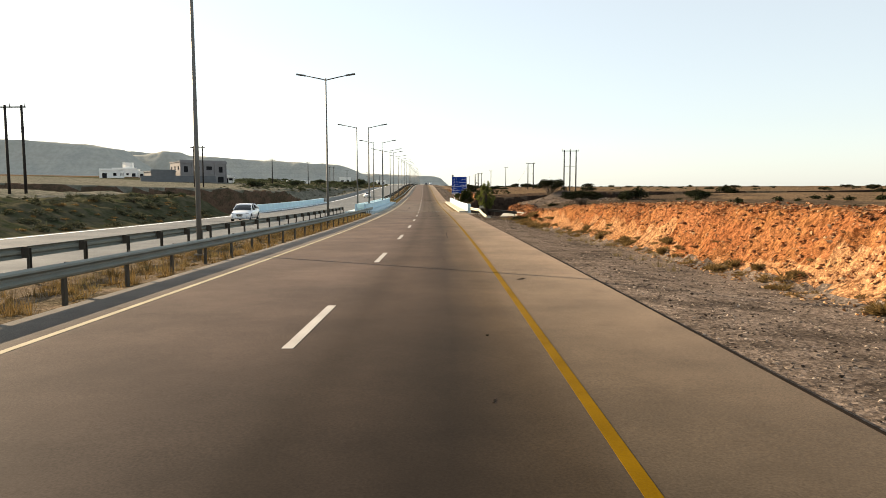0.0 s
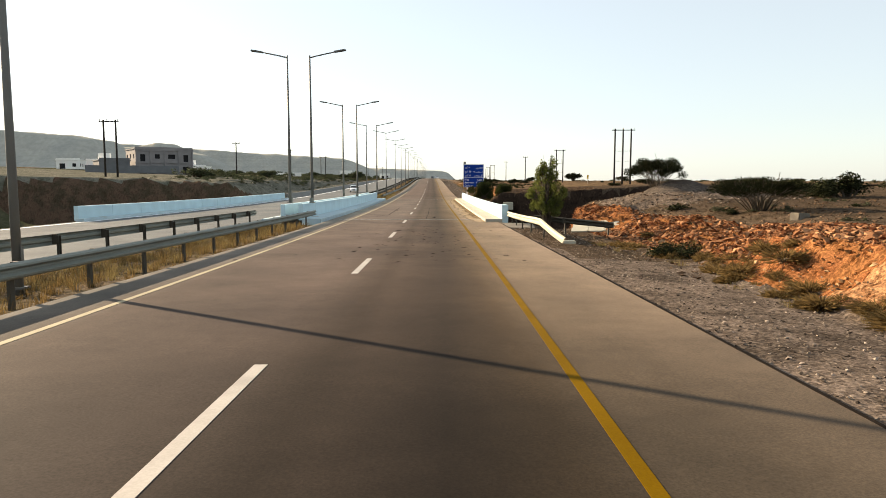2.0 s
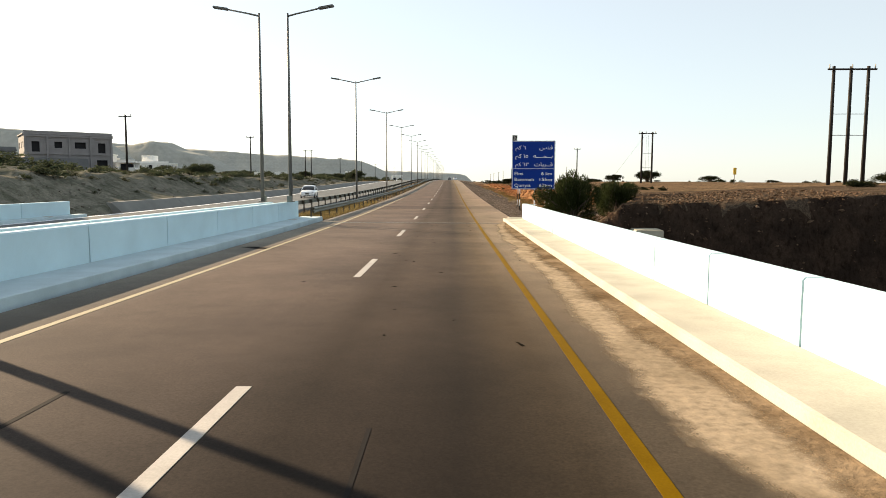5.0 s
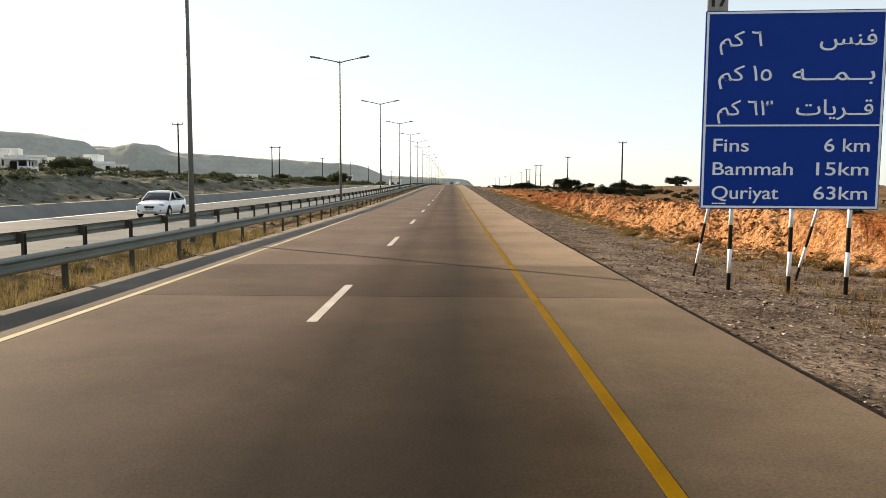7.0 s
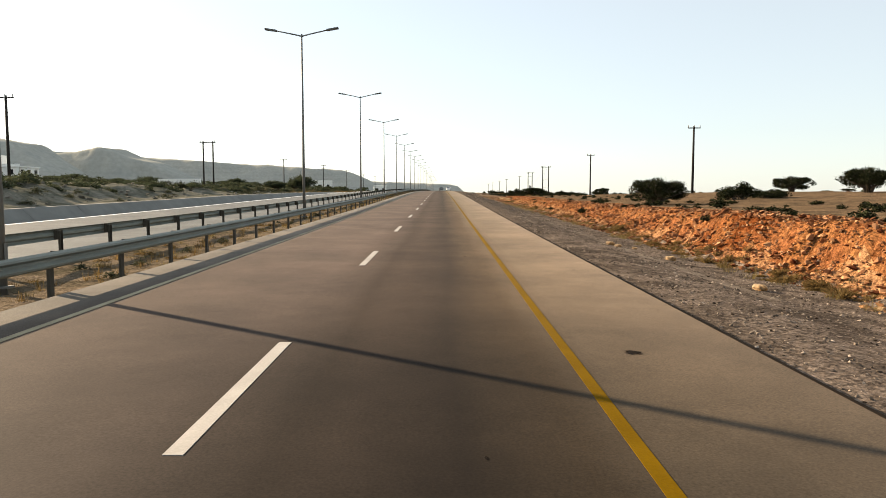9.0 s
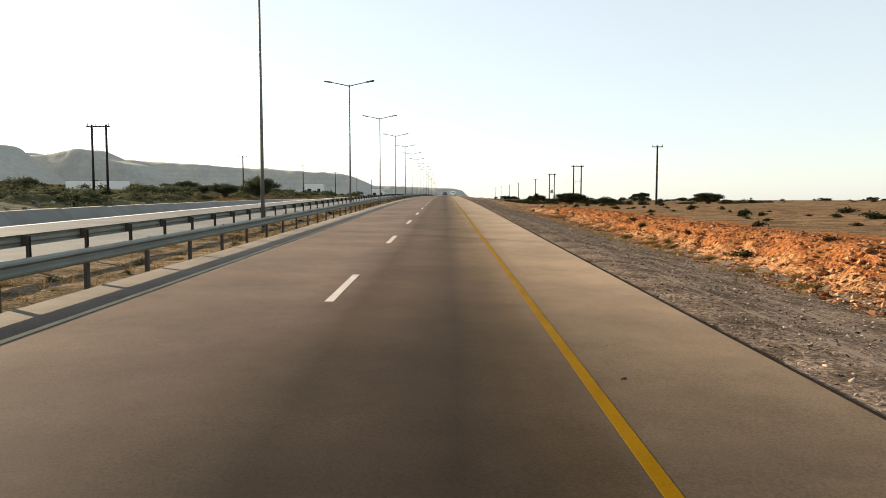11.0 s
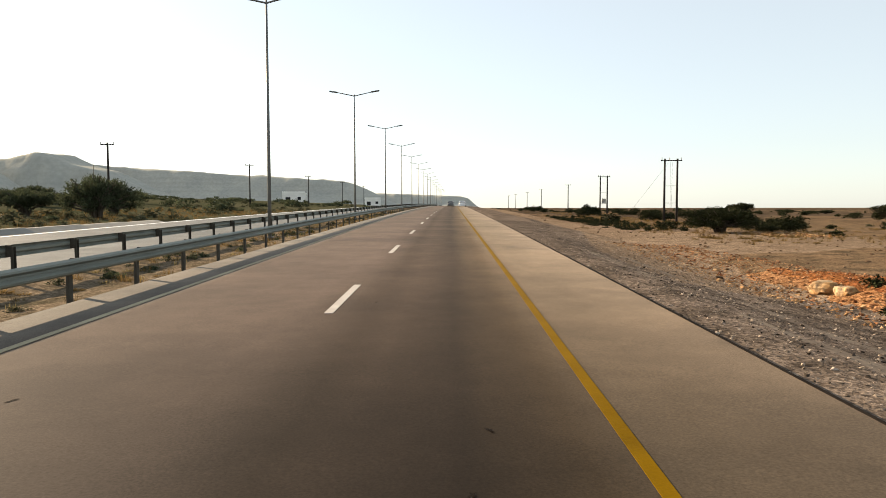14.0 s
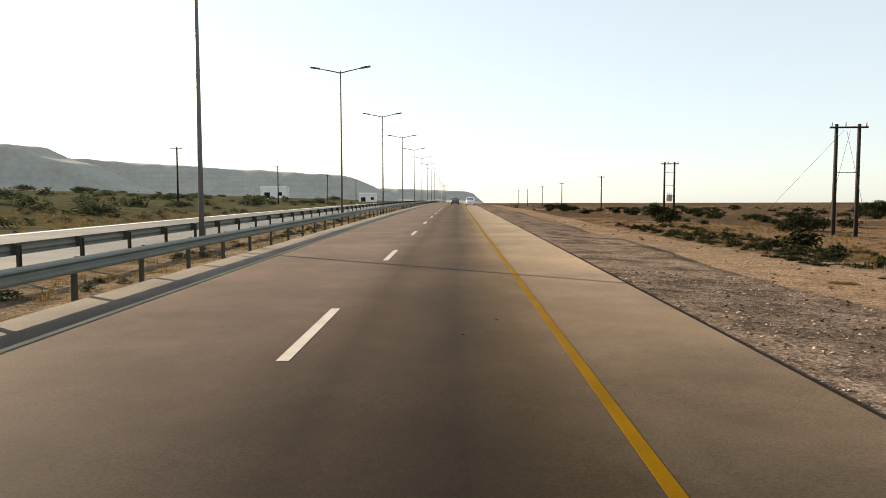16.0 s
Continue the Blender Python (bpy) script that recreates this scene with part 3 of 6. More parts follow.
def bridge_wall(name, face, side, y0, y1, top, kerb, label, thick=0.3, panel=4.8, split=None):
    """A solid parapet of cast panels with its raised walk. side: +1 where it stands to the right of the traffic."""
    ob = thing(name, pose(0, 0, 0), label, "bridge parapet", "bridge parapets")
    back = face + side * thick
    n = max(1, round((y1 - y0) / panel))
    cuts = np.linspace(y0, y1, n + 1)
    if split:  # the last panel stands on the abutment
        cuts = np.append(np.linspace(y0, split, n), y1)
    for a, b in zip(cuts, cuts[1:]):
        part("panel", strip("panel", [(face, 0.05), (face, top - 0.03), (face + side * 0.03, top), (back - side * 0.03, top), (back, top - 0.03), (back, 0.05)], along(a + 0.025, b - 0.025, 2.5), CONCRETE), ob)
    part("parapet_core", strip("parapet_core", [(face + side * 0.04, -0.3), (face + side * 0.04, top - 0.05), (back - side * 0.04, top - 0.05), (back - side * 0.04, -1.1)], along(y0 + 0.1, y1 - 0.1, 5), POST), ob)
    walk_ends = (y0 - 0.4, split - 0.15, split - 0.12, y1 - 0.35) if split else (y0 - 0.4, y1 + 0.9)
    for a, b in zip(walk_ends[::2], walk_ends[1::2]):
        part("kerb", strip("kerb", [(kerb, -0.25), (kerb + side * 0.01, 0.15), (kerb + side * 0.05, 0.17), (face - side * 0.003, 0.18), (face - side * 0.003, -0.25)], along(a, b, 5), CREAM_WALK if face > 0 else SHADED_WALK), ob)
    for y in (y0 + 2.4, y1 - 3.2):
        part("drain_cover", strip("drain_cover", [(face - side * 0.55, 0.19), (face - side * 0.1, 0.19), (face - side * 0.1, 0.15), (face - side * 0.55, 0.15)], [y, y + 0.4], BARE), ob)
    return ob


right_wall = bridge_wall("bridge_wall", 6.22, 1, B0 + 0.4, B1, 1.0, 5.14, "white painted concrete bridge parapet with a raised walk", panel=2.9, split=147.85)
# the walk ends in a hollow pit with a rim and a raised cover
END = B1 - 0.35
for lat0, lat1, low, high, y0, y1 in ((5.14, 5.21, -0.25, 0.16, END, B1 + 0.12), (5.21, 5.46, -0.25, 0.16, B1 + 0.03, B1 + 0.12), (5.21, 5.46, -0.25, -0.1, END, B1 + 0.03)):
    part("pit_rim", strip("pit_rim", [(lat0, low), (lat0, high), (lat1, high), (lat1, low)], [y0, y1], CREAM_WALK), right_wall)
part("pit_cover", strip("pit_cover", [(5.42, -0.25), (5.42, 0.205), (5.44, 0.22), (6.2, 0.22), (6.2, -0.25)], [END + 0.003, B1 + 0.3], CREAM_WALK), right_wall)
part("joint_plate", strip("joint_plate", [(6.2, 1.004), (6.2, 1.016), (6.74, 1.016), (6.74, 1.004)], [147.62, 148.0], CONCRETE), right_wall)
bridge_wall("bridge_wall", -6.62, -1, B0 + 1.1, B1 + 0.3, 1.11, -5.4, "white painted concrete parapet along the bridge median")
bridge_wall("bridge_wall", -8.05, 1, B0 + 1.0, B1 - 1, 1.08, -9.2, "white painted concrete parapet along the bridge median")
bridge_wall("bridge_wall", -21.05, -1, B0 + 1.0, B1 + 2.5, 0.98, -20.5, "white painted concrete parapet of the opposite carriageway")
part("end_block", strip("end_block", [(6.2, 0.05), (6.2, 1.05), (6.62, 1.05), (6.62, -0.6)], [B0 + 0.25, B0 + 2.4], CONCRETE), right_wall)
for lat0, lat1, nm in ((-6.75, 6.54, "bridge_deck"), (-21.6, -7.95, "bridge_deck")):
    tagged(new(nm, strip(nm, [(lat0, -0.33), (lat1, -0.33), (lat1, -1.5), (lat0, -1.5)], along(B0 - 3, B1 + 3, 5), BARE)), "grey concrete bridge deck under the road", "bridge deck", kind="structure")
for y in (91.5, 147.9):
    ob = thing("expansion_joint", pose(0, 0, 0), "steel expansion joint across the bridge deck", "expansion joint", "bridge joints", "structure")
    part("seal", strip("seal", [(-5.1, 0.004), (5.1, 0.004), (5.1, -0.02), (-5.1, -0.02)], [y - 0.2, y + 0.2], SIGN_BLACK), ob)
    for d in (-0.19, 0.19):
        part("steel_edge", strip("steel_edge", [(-5.1, 0.007), (5.1, 0.007), (5.1, -0.02), (-5.1, -0.02)], [y + d - 0.012, y + d + 0.012], STEEL), ob)
    bars, sides = [], []
    for k in range(64):  # comb of the joint
        lat = -5.08 + 0.16 * k
        i = len(bars)
        bars += [at(y + v, lat + u, 0.012) for u, v in ((0, -0.035), (0.13, -0.035), (0.145, 0.035), (0.015, 0.035))]
        sides.append((i, i + 1, i + 2, i + 3))
    part("comb", mesh_of("comb", bars, sides, JOINT_METAL), ob, "grey steel comb of the joint")
for y in (B0 - 1.0, B1 + 1.6):
    for lat0, lat1 in ((-6.7, 6.5), (-21.6, -8.0)):
        tagged(new("abutment", strip("abutment", [(lat0, -0.34), (lat1, -0.34), (lat1, -8), (lat0, -8)], [y - 0.8, y + 0.4], BARE)), "grey concrete bridge abutment in the wadi", "abutment", kind="structure")

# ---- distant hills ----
def hazy_rock():
    """Bare rock far off: broad beds, gullies and scree, with haze in its pale colour."""
    m, t, b = material("hazy_grey_rock", 1.0, 0, 0.0)
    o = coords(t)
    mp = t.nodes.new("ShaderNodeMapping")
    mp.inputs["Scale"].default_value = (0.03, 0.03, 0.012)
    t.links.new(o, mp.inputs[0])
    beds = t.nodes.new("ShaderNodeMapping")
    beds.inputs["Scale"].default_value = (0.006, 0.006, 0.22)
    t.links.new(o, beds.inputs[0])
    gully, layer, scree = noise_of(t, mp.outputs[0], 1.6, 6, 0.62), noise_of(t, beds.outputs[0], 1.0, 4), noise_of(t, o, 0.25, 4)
    # pale, low-contrast greys stand in for the haze before the hills
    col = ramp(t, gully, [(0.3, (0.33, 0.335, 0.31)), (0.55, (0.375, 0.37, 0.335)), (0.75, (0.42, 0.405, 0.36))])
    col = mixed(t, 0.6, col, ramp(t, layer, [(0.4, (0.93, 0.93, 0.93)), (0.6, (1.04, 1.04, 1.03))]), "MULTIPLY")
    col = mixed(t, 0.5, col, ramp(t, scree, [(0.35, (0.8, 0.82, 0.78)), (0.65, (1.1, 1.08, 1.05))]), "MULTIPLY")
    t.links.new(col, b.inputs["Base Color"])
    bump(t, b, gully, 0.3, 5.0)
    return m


HILL = hazy_rock()


def hill(name, x0, x1, nx, crest_x, crest_z, y_of, depth, rough, label, ny=46, base=0.0):
    """A ridge whose foot faces the road; its crest follows a profile, its face is cut by gullies."""
    xs = np.linspace(x0, x1, nx)
    vs = np.linspace(0, 1, ny)
    X, V = np.meshgrid(xs, vs, indexing="ij")
    crest = np.interp(X, crest_x, crest_z)
    ridge = np.where(V < 0.5, 0.42 * np.clip(V / 0.32, 0, 1) + 0.58 * smooth(0.26, 0.5, V), 1 - 0.75 * smooth(0.75, 1, V))
    gully = np.abs(fbm(X * 0.02, V * 3 + X * 0.004, 4))
    ripple = fbm(X * 0.045, V * 7, 4)
    Z = base + crest * ridge * (1 - rough * 0.35 * gully * (1 - ridge * 0.75)) + ripple * crest * 0.05 * np.clip(ridge * 2, 0, 1) * (1 - 0.6 * ridge)
    Z = np.where(V <= 0, -6, Z)
    Y = y_of(X) + V * depth + 30 * fbm(X * 0.008, V * 2)
    i = np.arange(X.size).reshape(X.shape)
    quads = np.stack([i[:-1, :-1], i[1:, :-1], i[1:, 1:], i[:-1, 1:]], -1).reshape(-1, 4)
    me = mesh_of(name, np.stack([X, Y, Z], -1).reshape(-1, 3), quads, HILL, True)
    return tagged(new(name, me), label, "hill", "distant hills", "structure")


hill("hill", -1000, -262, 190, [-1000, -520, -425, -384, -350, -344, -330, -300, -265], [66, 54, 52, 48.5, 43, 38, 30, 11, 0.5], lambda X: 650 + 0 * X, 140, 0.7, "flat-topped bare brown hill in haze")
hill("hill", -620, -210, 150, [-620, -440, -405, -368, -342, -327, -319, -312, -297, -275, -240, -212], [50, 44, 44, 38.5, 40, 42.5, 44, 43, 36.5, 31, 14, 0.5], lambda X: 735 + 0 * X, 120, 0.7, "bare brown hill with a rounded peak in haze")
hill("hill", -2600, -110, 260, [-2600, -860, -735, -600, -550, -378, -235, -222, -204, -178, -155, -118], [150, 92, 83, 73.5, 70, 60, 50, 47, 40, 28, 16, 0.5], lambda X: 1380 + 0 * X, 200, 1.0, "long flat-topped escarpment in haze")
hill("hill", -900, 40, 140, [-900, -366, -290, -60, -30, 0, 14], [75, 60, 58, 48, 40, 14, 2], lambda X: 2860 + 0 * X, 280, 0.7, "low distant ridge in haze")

# ---- power poles ----


def pole_single(ob, h, arm=1.6):
    part("pole", tube([(0, 0, -0.6), (0, 0, h)], [0.17, 0.12], 10), ob, POLE_WOOD)
    part("crossarm", box(arm, 0.1, 0.12, 0, -0.12, h - 0.3, 0.01), ob, POLE_WOOD)
    for x in (-arm * 0.45, 0.0, arm * 0.45):
        part("insulator", tube([(x, -0.12, h - 0.2), (x, -0.12, h - 0.05), (x, -0.12, h + 0.12)], [0.03, 0.06, 0.035], 8), ob, BARE)


def pole_frame(ob, h, n=2, gap=1.7, rungs=()):
    half = gap * (n - 1) / 2
    for k in range(n):
        part("pole", tube([(k * gap - half, 0, -0.6), (k * gap - half, 0, h)], [0.17, 0.13], 10), ob, POLE_WOOD)
    part("crossarm", box(2 * half + 1.2, 0.12, 0.14, 0, -0.18, h - 0.35, 0.01), ob, POLE_WOOD)
    for z in rungs:
        part("brace", box(2 * half, 0.04, 0.045, 0, -0.16, z, 0.005), ob, POLE_WOOD)
    for x in (-half - 0.45, -half * 0.3 if n == 2 else 0.0, half + 0.45):
        part("insulator", tube([(x, -0.18, h - 0.25), (x, -0.18, h - 0.1), (x, -0.18, h + 0.15)], [0.03, 0.06, 0.035], 8), ob, BARE)


def stay_wires(ob, h, feet):
    """Thin stays from the pole's head to anchors in the ground."""
    for x, y in feet:
        part("stay_wire", tube([(x * 0.06, -0.1, h - 0.5), (x, y, -0.6)], [0.012, 0.012], 4), ob, POLE_WOOD)


def stand(y, lat, h_top, name, label, kind_of, **kw):
    p = ground_at(y, lat)
    ob = thing(name, pose(p.x, p.y, p.z, 0, 0, 0), label, "power pole", "power poles")
    kind_of(ob, h_top - p.z, **kw)
    return ob


WOOD = "dark wooden power pole on the desert plain"
stand(171.1, 36.3, 10.9, "power_pole", "triple dark wooden power pole frame beside the wadi", pole_frame, n=3, gap=1.45, rungs=(4.2, 6.0))
for y, lat, top, rungs in ((230.0, 35.6, 9.8, (2.6, 5.0)), (404.8, 33.0, 9.95, (2.6, 5.0))):
    frame_pole = stand(y, lat, top, "power_pole", "double dark wooden power pole frame with a crossarm", pole_frame, n=2, gap=1.75, rungs=rungs)
    stay_wires(frame_pole, top - float(ground_height(y, lat)), ((-5.5, 7.0), (2.6, 9.0), (-2.2, -8.0)))
for y, lat, top in ((286.9, 34.1, 10.0), (346.3, 33.8, 10.0), (525.0, 38.3, 10.4), (590, 38, 10.6), (655, 39, 11), (720, 39, 11.2), (790, 40, 11.5)):
    stand(y, lat, top, "power_pole", WOOD, pole_single)
trafo = stand(457.2, 34.9, 10.0, "power_pole", "double wooden pole frame carrying a transformer", pole_frame, n=2, gap=1.5, rungs=(2.2, 4.6, 6.6))
transformer = part("transformer", box(0.8, 0.6, 0.95, 0, -0.2, 2.28, 0.05), trafo, BARE)
for x in (-0.25, 0.0, 0.25):
    part("bushing", tube([(x, -0.2, 3.2), (x, -0.2, 3.5)], [0.05, 0.03], 8), transformer, BARE)
for y, lat, top in ((211.3, -44.7, 10.6), (272.7, -44.2, 11.8), (397.8, -42.9, 11.7), (458.8, -42.1, 12.7), (520, -42, 13), (585, -42, 13.5), (650, -42, 14)):
    stand(y, lat, top, "power_pole", WOOD, pole_single, arm=1.9)
for y, lat, top in ((154.1, -48.2, 10.9), (333.5, -43.0, 11.7), (82.0, -45.75, 11.4)):
    stand(y, lat, top, "power_pole", "double dark wooden power pole frame with a crossarm", pole_frame, n=2, gap=1.9)

# ---- guard rails at the wadi ----
# steel and concrete coloured bright cream for the sun that falls on them
SUNLIT_CREAM = plain("sunlit_cream", (0.42, 0.39, 0.3), 0.6, 0.2, 0.4, var=0.15, scale=1.2)


def bent_rail(name, path, posts, mat, side, label):
    """A w-beam through points of (distance, offset, lift), with posts at (distance, offset)."""
    ob = thing(name, pose(0, 0, 0), label, "guard rail", "wadi guard rails")
    verts, faces, n = [], [], len(W)
    pts = [at(*p) for p in path]
    for i, p in enumerate(pts):
        d = (pts[min(i + 1, len(pts) - 1)] - pts[max(i - 1, 0)])
        d.z = 0
        out = Vector((d.y, -d.x, 0)).normalized() * side
        verts += [p + out * a + Vector((0, 0, h)) for a, h in W]
    for i in range(len(pts) - 1):
        for k in range(n):
            a, b = i * n + k, i * n + (k + 1) % n
            faces.append((a, b, b + n, a + n))
    faces += [tuple(range(n))[::-1], tuple(range((len(pts) - 1) * n, len(pts) * n))]
    part("beam", mesh_of("beam", verts, faces, mat), ob)
    for y, lat in posts:
        p = at(y, lat)
        near = min(path, key=lambda q: abs(q[0] - y) + abs(q[1] - lat))
        part("post", POST_MESH, ob, m=pose(p.x, p.y, p.z + near[2] - 0.02, 0, 0, 0))
    return ob


bent_rail("guard_rail", [(89.3, 6.6, -0.12), (84, 6.58, -0.08), (79.5, 6.58, -0.03), (77.2, 6.64, 0.0), (75.9, 6.7, 0.0), (75.6, 6.74, -0.03), (73.9, 7.02, -0.4), (72.6, 7.28, -0.66)],
          ((87.7, 6.75), (85.6, 6.75), (82.5, 6.72), (79.3, 6.75), (76.1, 6.9)), SUNLIT_CREAM, 1, "steel guard rail that bends down to its anchor, coloured cream for sunlight")
# the dark POST colour stands in for shade on this beam's back
bent_rail("guard_rail", [(82.6, 7.4, -0.1), (82.2, 8.8, -0.22), (81.8, 10.2, -0.35), (81.4, 11.5, -0.46)], ((82.1, 9.0), (81.5, 11.2)), POST, 1, "steel guard rail across the wadi bank, coloured dark for shade")
p = at(72.5, 7.38, -0.22)
anchor = thing("anchor_block", pose(p.x, p.y, p.z), "pale concrete block at the rail's buried end", "concrete block")
part("block", box(0.55, 0.4, 0.32, 0, 0, -0.1, 0.03), anchor, SUNLIT_CREAM)


def slab(name, corners, thick, mat, label, category):
    """A cast slab through four places, a little uneven at its edges."""
    ob = thing(name, pose(0, 0, 0), label, category)
    a0, a1, b1, b0 = [Vector(c) for c in corners]
    for k in range(3):
        u, v = k / 3 + 0.004, (k + 1) / 3 - 0.004
        top = [a0.lerp(a1, u), a0.lerp(a1, v), b0.lerp(b1, v), b0.lerp(b1, u)]
        rim = []
        for a, b in zip(top, top[1:] + top[:1]):
            rim += [a.lerp(b, m / 6) + Vector((random.uniform(-0.04, 0.04), random.uniform(-0.01, 0.01), random.uniform(-0.01, 0.01))) for m in range(6)]
        low = [w - Vector((0, 0, thick)) for w in rim]
        n = len(rim)
        faces = [tuple(range(n)), tuple(range(n, 2 * n))[::-1]] + [(m, m + n, (m + 1) % n + n, (m + 1) % n) for m in range(n)]
        part("slab", mesh_of("slab", rim + low, faces, mat), ob)
    return ob


APRON = plain("pale_concrete", (0.16, 0.14, 0.11), 0.9, var=0.4, scale=1.6)
slab("concrete_apron", [at(82.6, 6.05, -0.03), at(88.3, 6.05, -0.03), at(88.3, 8.1, -0.1), at(83.6, 7.6, -0.1)], 0.3, APRON, "cracked pale concrete apron beside the bridge end", "concrete apron")
slab("concrete_apron", [at(150.35, 6.02, -0.03), at(154.1, 5.98, -0.03), at(152.8, 8.5, -0.04), at(150.35, 8.7, -0.04)], 0.6, APRON, "pale concrete apron beyond the bridge parapet", "concrete apron")
slab("concrete_slab", [at(84.8, 9.9, -0.38), at(85.3, 12.9, -0.33), at(89.0, 13.8, 0.16), at(88.4, 10.7, -0.08)], 0.35, SUNLIT_CREAM, "bright concrete wing slab on the wadi bank", "concrete slab")

# sand blown along the kerb
SAND = earth("kerb_sand", [(0.3, (0.17, 0.122, 0.075)), (0.7, (0.23, 0.17, 0.11))], (0.11, 0.075, 0.043), pebbles=False, bumpy=0.5)
PALE_SAND = earth("dusty_asphalt", [(0.3, (0.25, 0.195, 0.135)), (0.7, (0.34, 0.27, 0.19))], (0.2, 0.155, 0.105), pebbles=False, bumpy=0.2)


def thin_out(mat, wide):
    """Lets a drift thin out towards its inner edge, in grains."""
    t = mat.node_tree
    b = t.nodes["Principled BSDF"]
    sep = t.nodes.new("ShaderNodeSeparateXYZ")
    t.links.new(coords(t, "UV"), sep.inputs[0])
    o = coords(t)
    rag = maths(t, "ADD", noise_of(t, o, 2.5, 5, 0.7), maths(t, "MULTIPLY", noise_of(t, o, 60.0, 3), 0.5))
    cover = maths(t, "ADD", maths(t, "MULTIPLY", sep.outputs[0], wide), maths(t, "SUBTRACT", rag, 0.95))
    t.links.new(ramp(t, cover, [(0.05, (0, 0, 0)), (0.55, (1, 1, 1))]), b.inputs["Alpha"])


thin_out(SAND, 1.3)
thin_out(PALE_SAND, 2.6)


def drift(name, y0, y1, inner, wave, mat, h, label, lat1=5.13):
    ys = np.linspace(y0, y1, int((y1 - y0) / 0.35))
    fade = np.clip(np.minimum((ys - y0) * 2.5, y1 - ys) / 4.0, 0, 1)
    edge = lat1 - fade * (inner + wave * fbm(ys * 0.35, ys * 0 + h * 900, 4))
    verts, faces, uvs = [], [], []
    for y, e in zip(ys, edge):
        e = min(float(e), lat1 - 0.02)
        uvs += [(0.0, y), (0.5, y), (1.0, y)]
        verts += [at(y, e, 0.004), at(y, (e + lat1) / 2, 0.006 + h), at(y, lat1, 0.008 + h * 1.6)]
    for i in range(len(ys) - 1):
        a = 3 * i
        faces += [(a, a + 1, a + 4, a + 3), (a + 1, a + 2, a + 5, a + 4)]
    return tagged(new(name, mesh_of(name, verts, faces, mat, True, uvs)), label, "sand", kind="stuff")


drift("dust", 87.4, 149.5, 1.05, 0.5, PALE_SAND, 0.0, "pale dust along the bridge shoulder")
drift("sand", 92.5, 149.0, 0.6, 0.5, SAND, 0.012, "brown sand and dirt drifted against the kerb")

# ---- marks on the asphalt ----
STAIN = plain("oil_stain", (0.011, 0.009, 0.008), 0.95, 0, 0.03, var=0.3, scale=6.0, bumpy=0.1)
st = STAIN.node_tree
rim = st.nodes.new("ShaderNodeSeparateXYZ")
st.links.new(coords(st, "UV"), rim.inputs[0])
ragged = maths(st, "ADD", rim.outputs[0], maths(st, "MULTIPLY", maths(st, "SUBTRACT", noise_of(st, coords(st), 14.0, 5, 0.75), 0.5), 1.5))
st.links.new(ramp(st, ragged, [(0.12, (0, 0, 0)), (0.5, (0.9, 0.9, 0.9))]), st.nodes["Principled BSDF"].inputs["Alpha"])
PATCH = asphalt("asphalt_patch", 0.72)


def stains(spots):
    """Irregular spots; u is 1 in the middle and 0 at the rim."""
    verts, faces, uvs = [], [], []
    for y, lat, r, long in spots:
        n = 12
        base = len(verts)
        ph, lean = random.uniform(0, 6), random.uniform(-0.3, 0.5)
        verts.append(at(y, lat, 0.0045))
        uvs.append((1.0, 0.0))
        for k in range(n):
            a = 2 * math.pi * k / n
            q = 1.5 * r * (0.75 + 0.25 * math.sin(2 * a + ph) + random.uniform(-0.18, 0.18))
            dy = q * long * math.sin(a)
            verts.append(at(y + dy, lat + q * math.cos(a) + lean * dy, 0.0045))
            uvs.append((0.0, 0.0))
            faces.append((base, base + 1 + k, base + 1 + (k + 1) % n))
    return verts, faces, uvs


spots = [(random.uniform(64, 84), random.gauss(1.6, 1.9), random.uniform(0.025, 0.1), random.uniform(0.8, 1.8)) for _ in range(150)]
spots += [(random.uniform(84, 150), random.gauss(1.0, 2.2), random.uniform(0.02, 0.06), random.uniform(1.0, 3.0)) for _ in range(50)]
spots += [(random.uniform(0, 360), random.gauss(1.6, 1.8), random.uniform(0.015, 0.045), random.uniform(1.0, 2.5)) for _ in range(110)]
spots += [(67.6, -0.75, 0.1, 2.6), (79.5, 0.1, 0.12, 3.0), (95.0, 1.9, 0.16, 6.0), (97.5, -2.2, 0.1, 8.0), (110.0, -1.6, 0.12, 10.0), (133.0, -4.2, 0.45, 1.2), (206.2, 4.4, 0.12, 1.5), (18.5, 4.1, 0.12, 1.6)]
spots = [s for s in spots if -4.9 < s[1] < 5.7]
sv, sf, su = stains(spots)
tagged(new("stains", mesh_of("stains", sv, sf, STAIN, False, su)), "dark oil and dirt spots on the worn asphalt", "stain", kind="stuff")
tagged(new("asphalt_patch", strip("asphalt_patch", [(-3.7, 0.003), (5.9, 0.003), (5.9, -0.01), (-3.7, -0.01)], along(167.3, 172.3, 1.0),
       PATCH)), "darker resurfaced asphalt patch across the road", "asphalt patch", kind="structure")
TAR = plain("tar_seam", (0.016, 0.0142, 0.0135), 0.9, 0, 0.04, bumpy=0.05)
for nm, lat, y0, y1, w in (("tar_seam", 2.45, 36.5, 42.0, 0.03), ("tar_seam", 1.35, 93.0, 99.5, 0.05), ("tar_seam", -1.7, 99, 117, 0.06), ("tar_seam", 1.42, 100, 116, 0.04)):
    tagged(new(nm, line_mesh(nm, lat, w, y0, y1, TAR if w < 0.3 else STAIN, 1.5, 0.0035)), "dark tar seam in the asphalt", "tar seam", kind="structure")

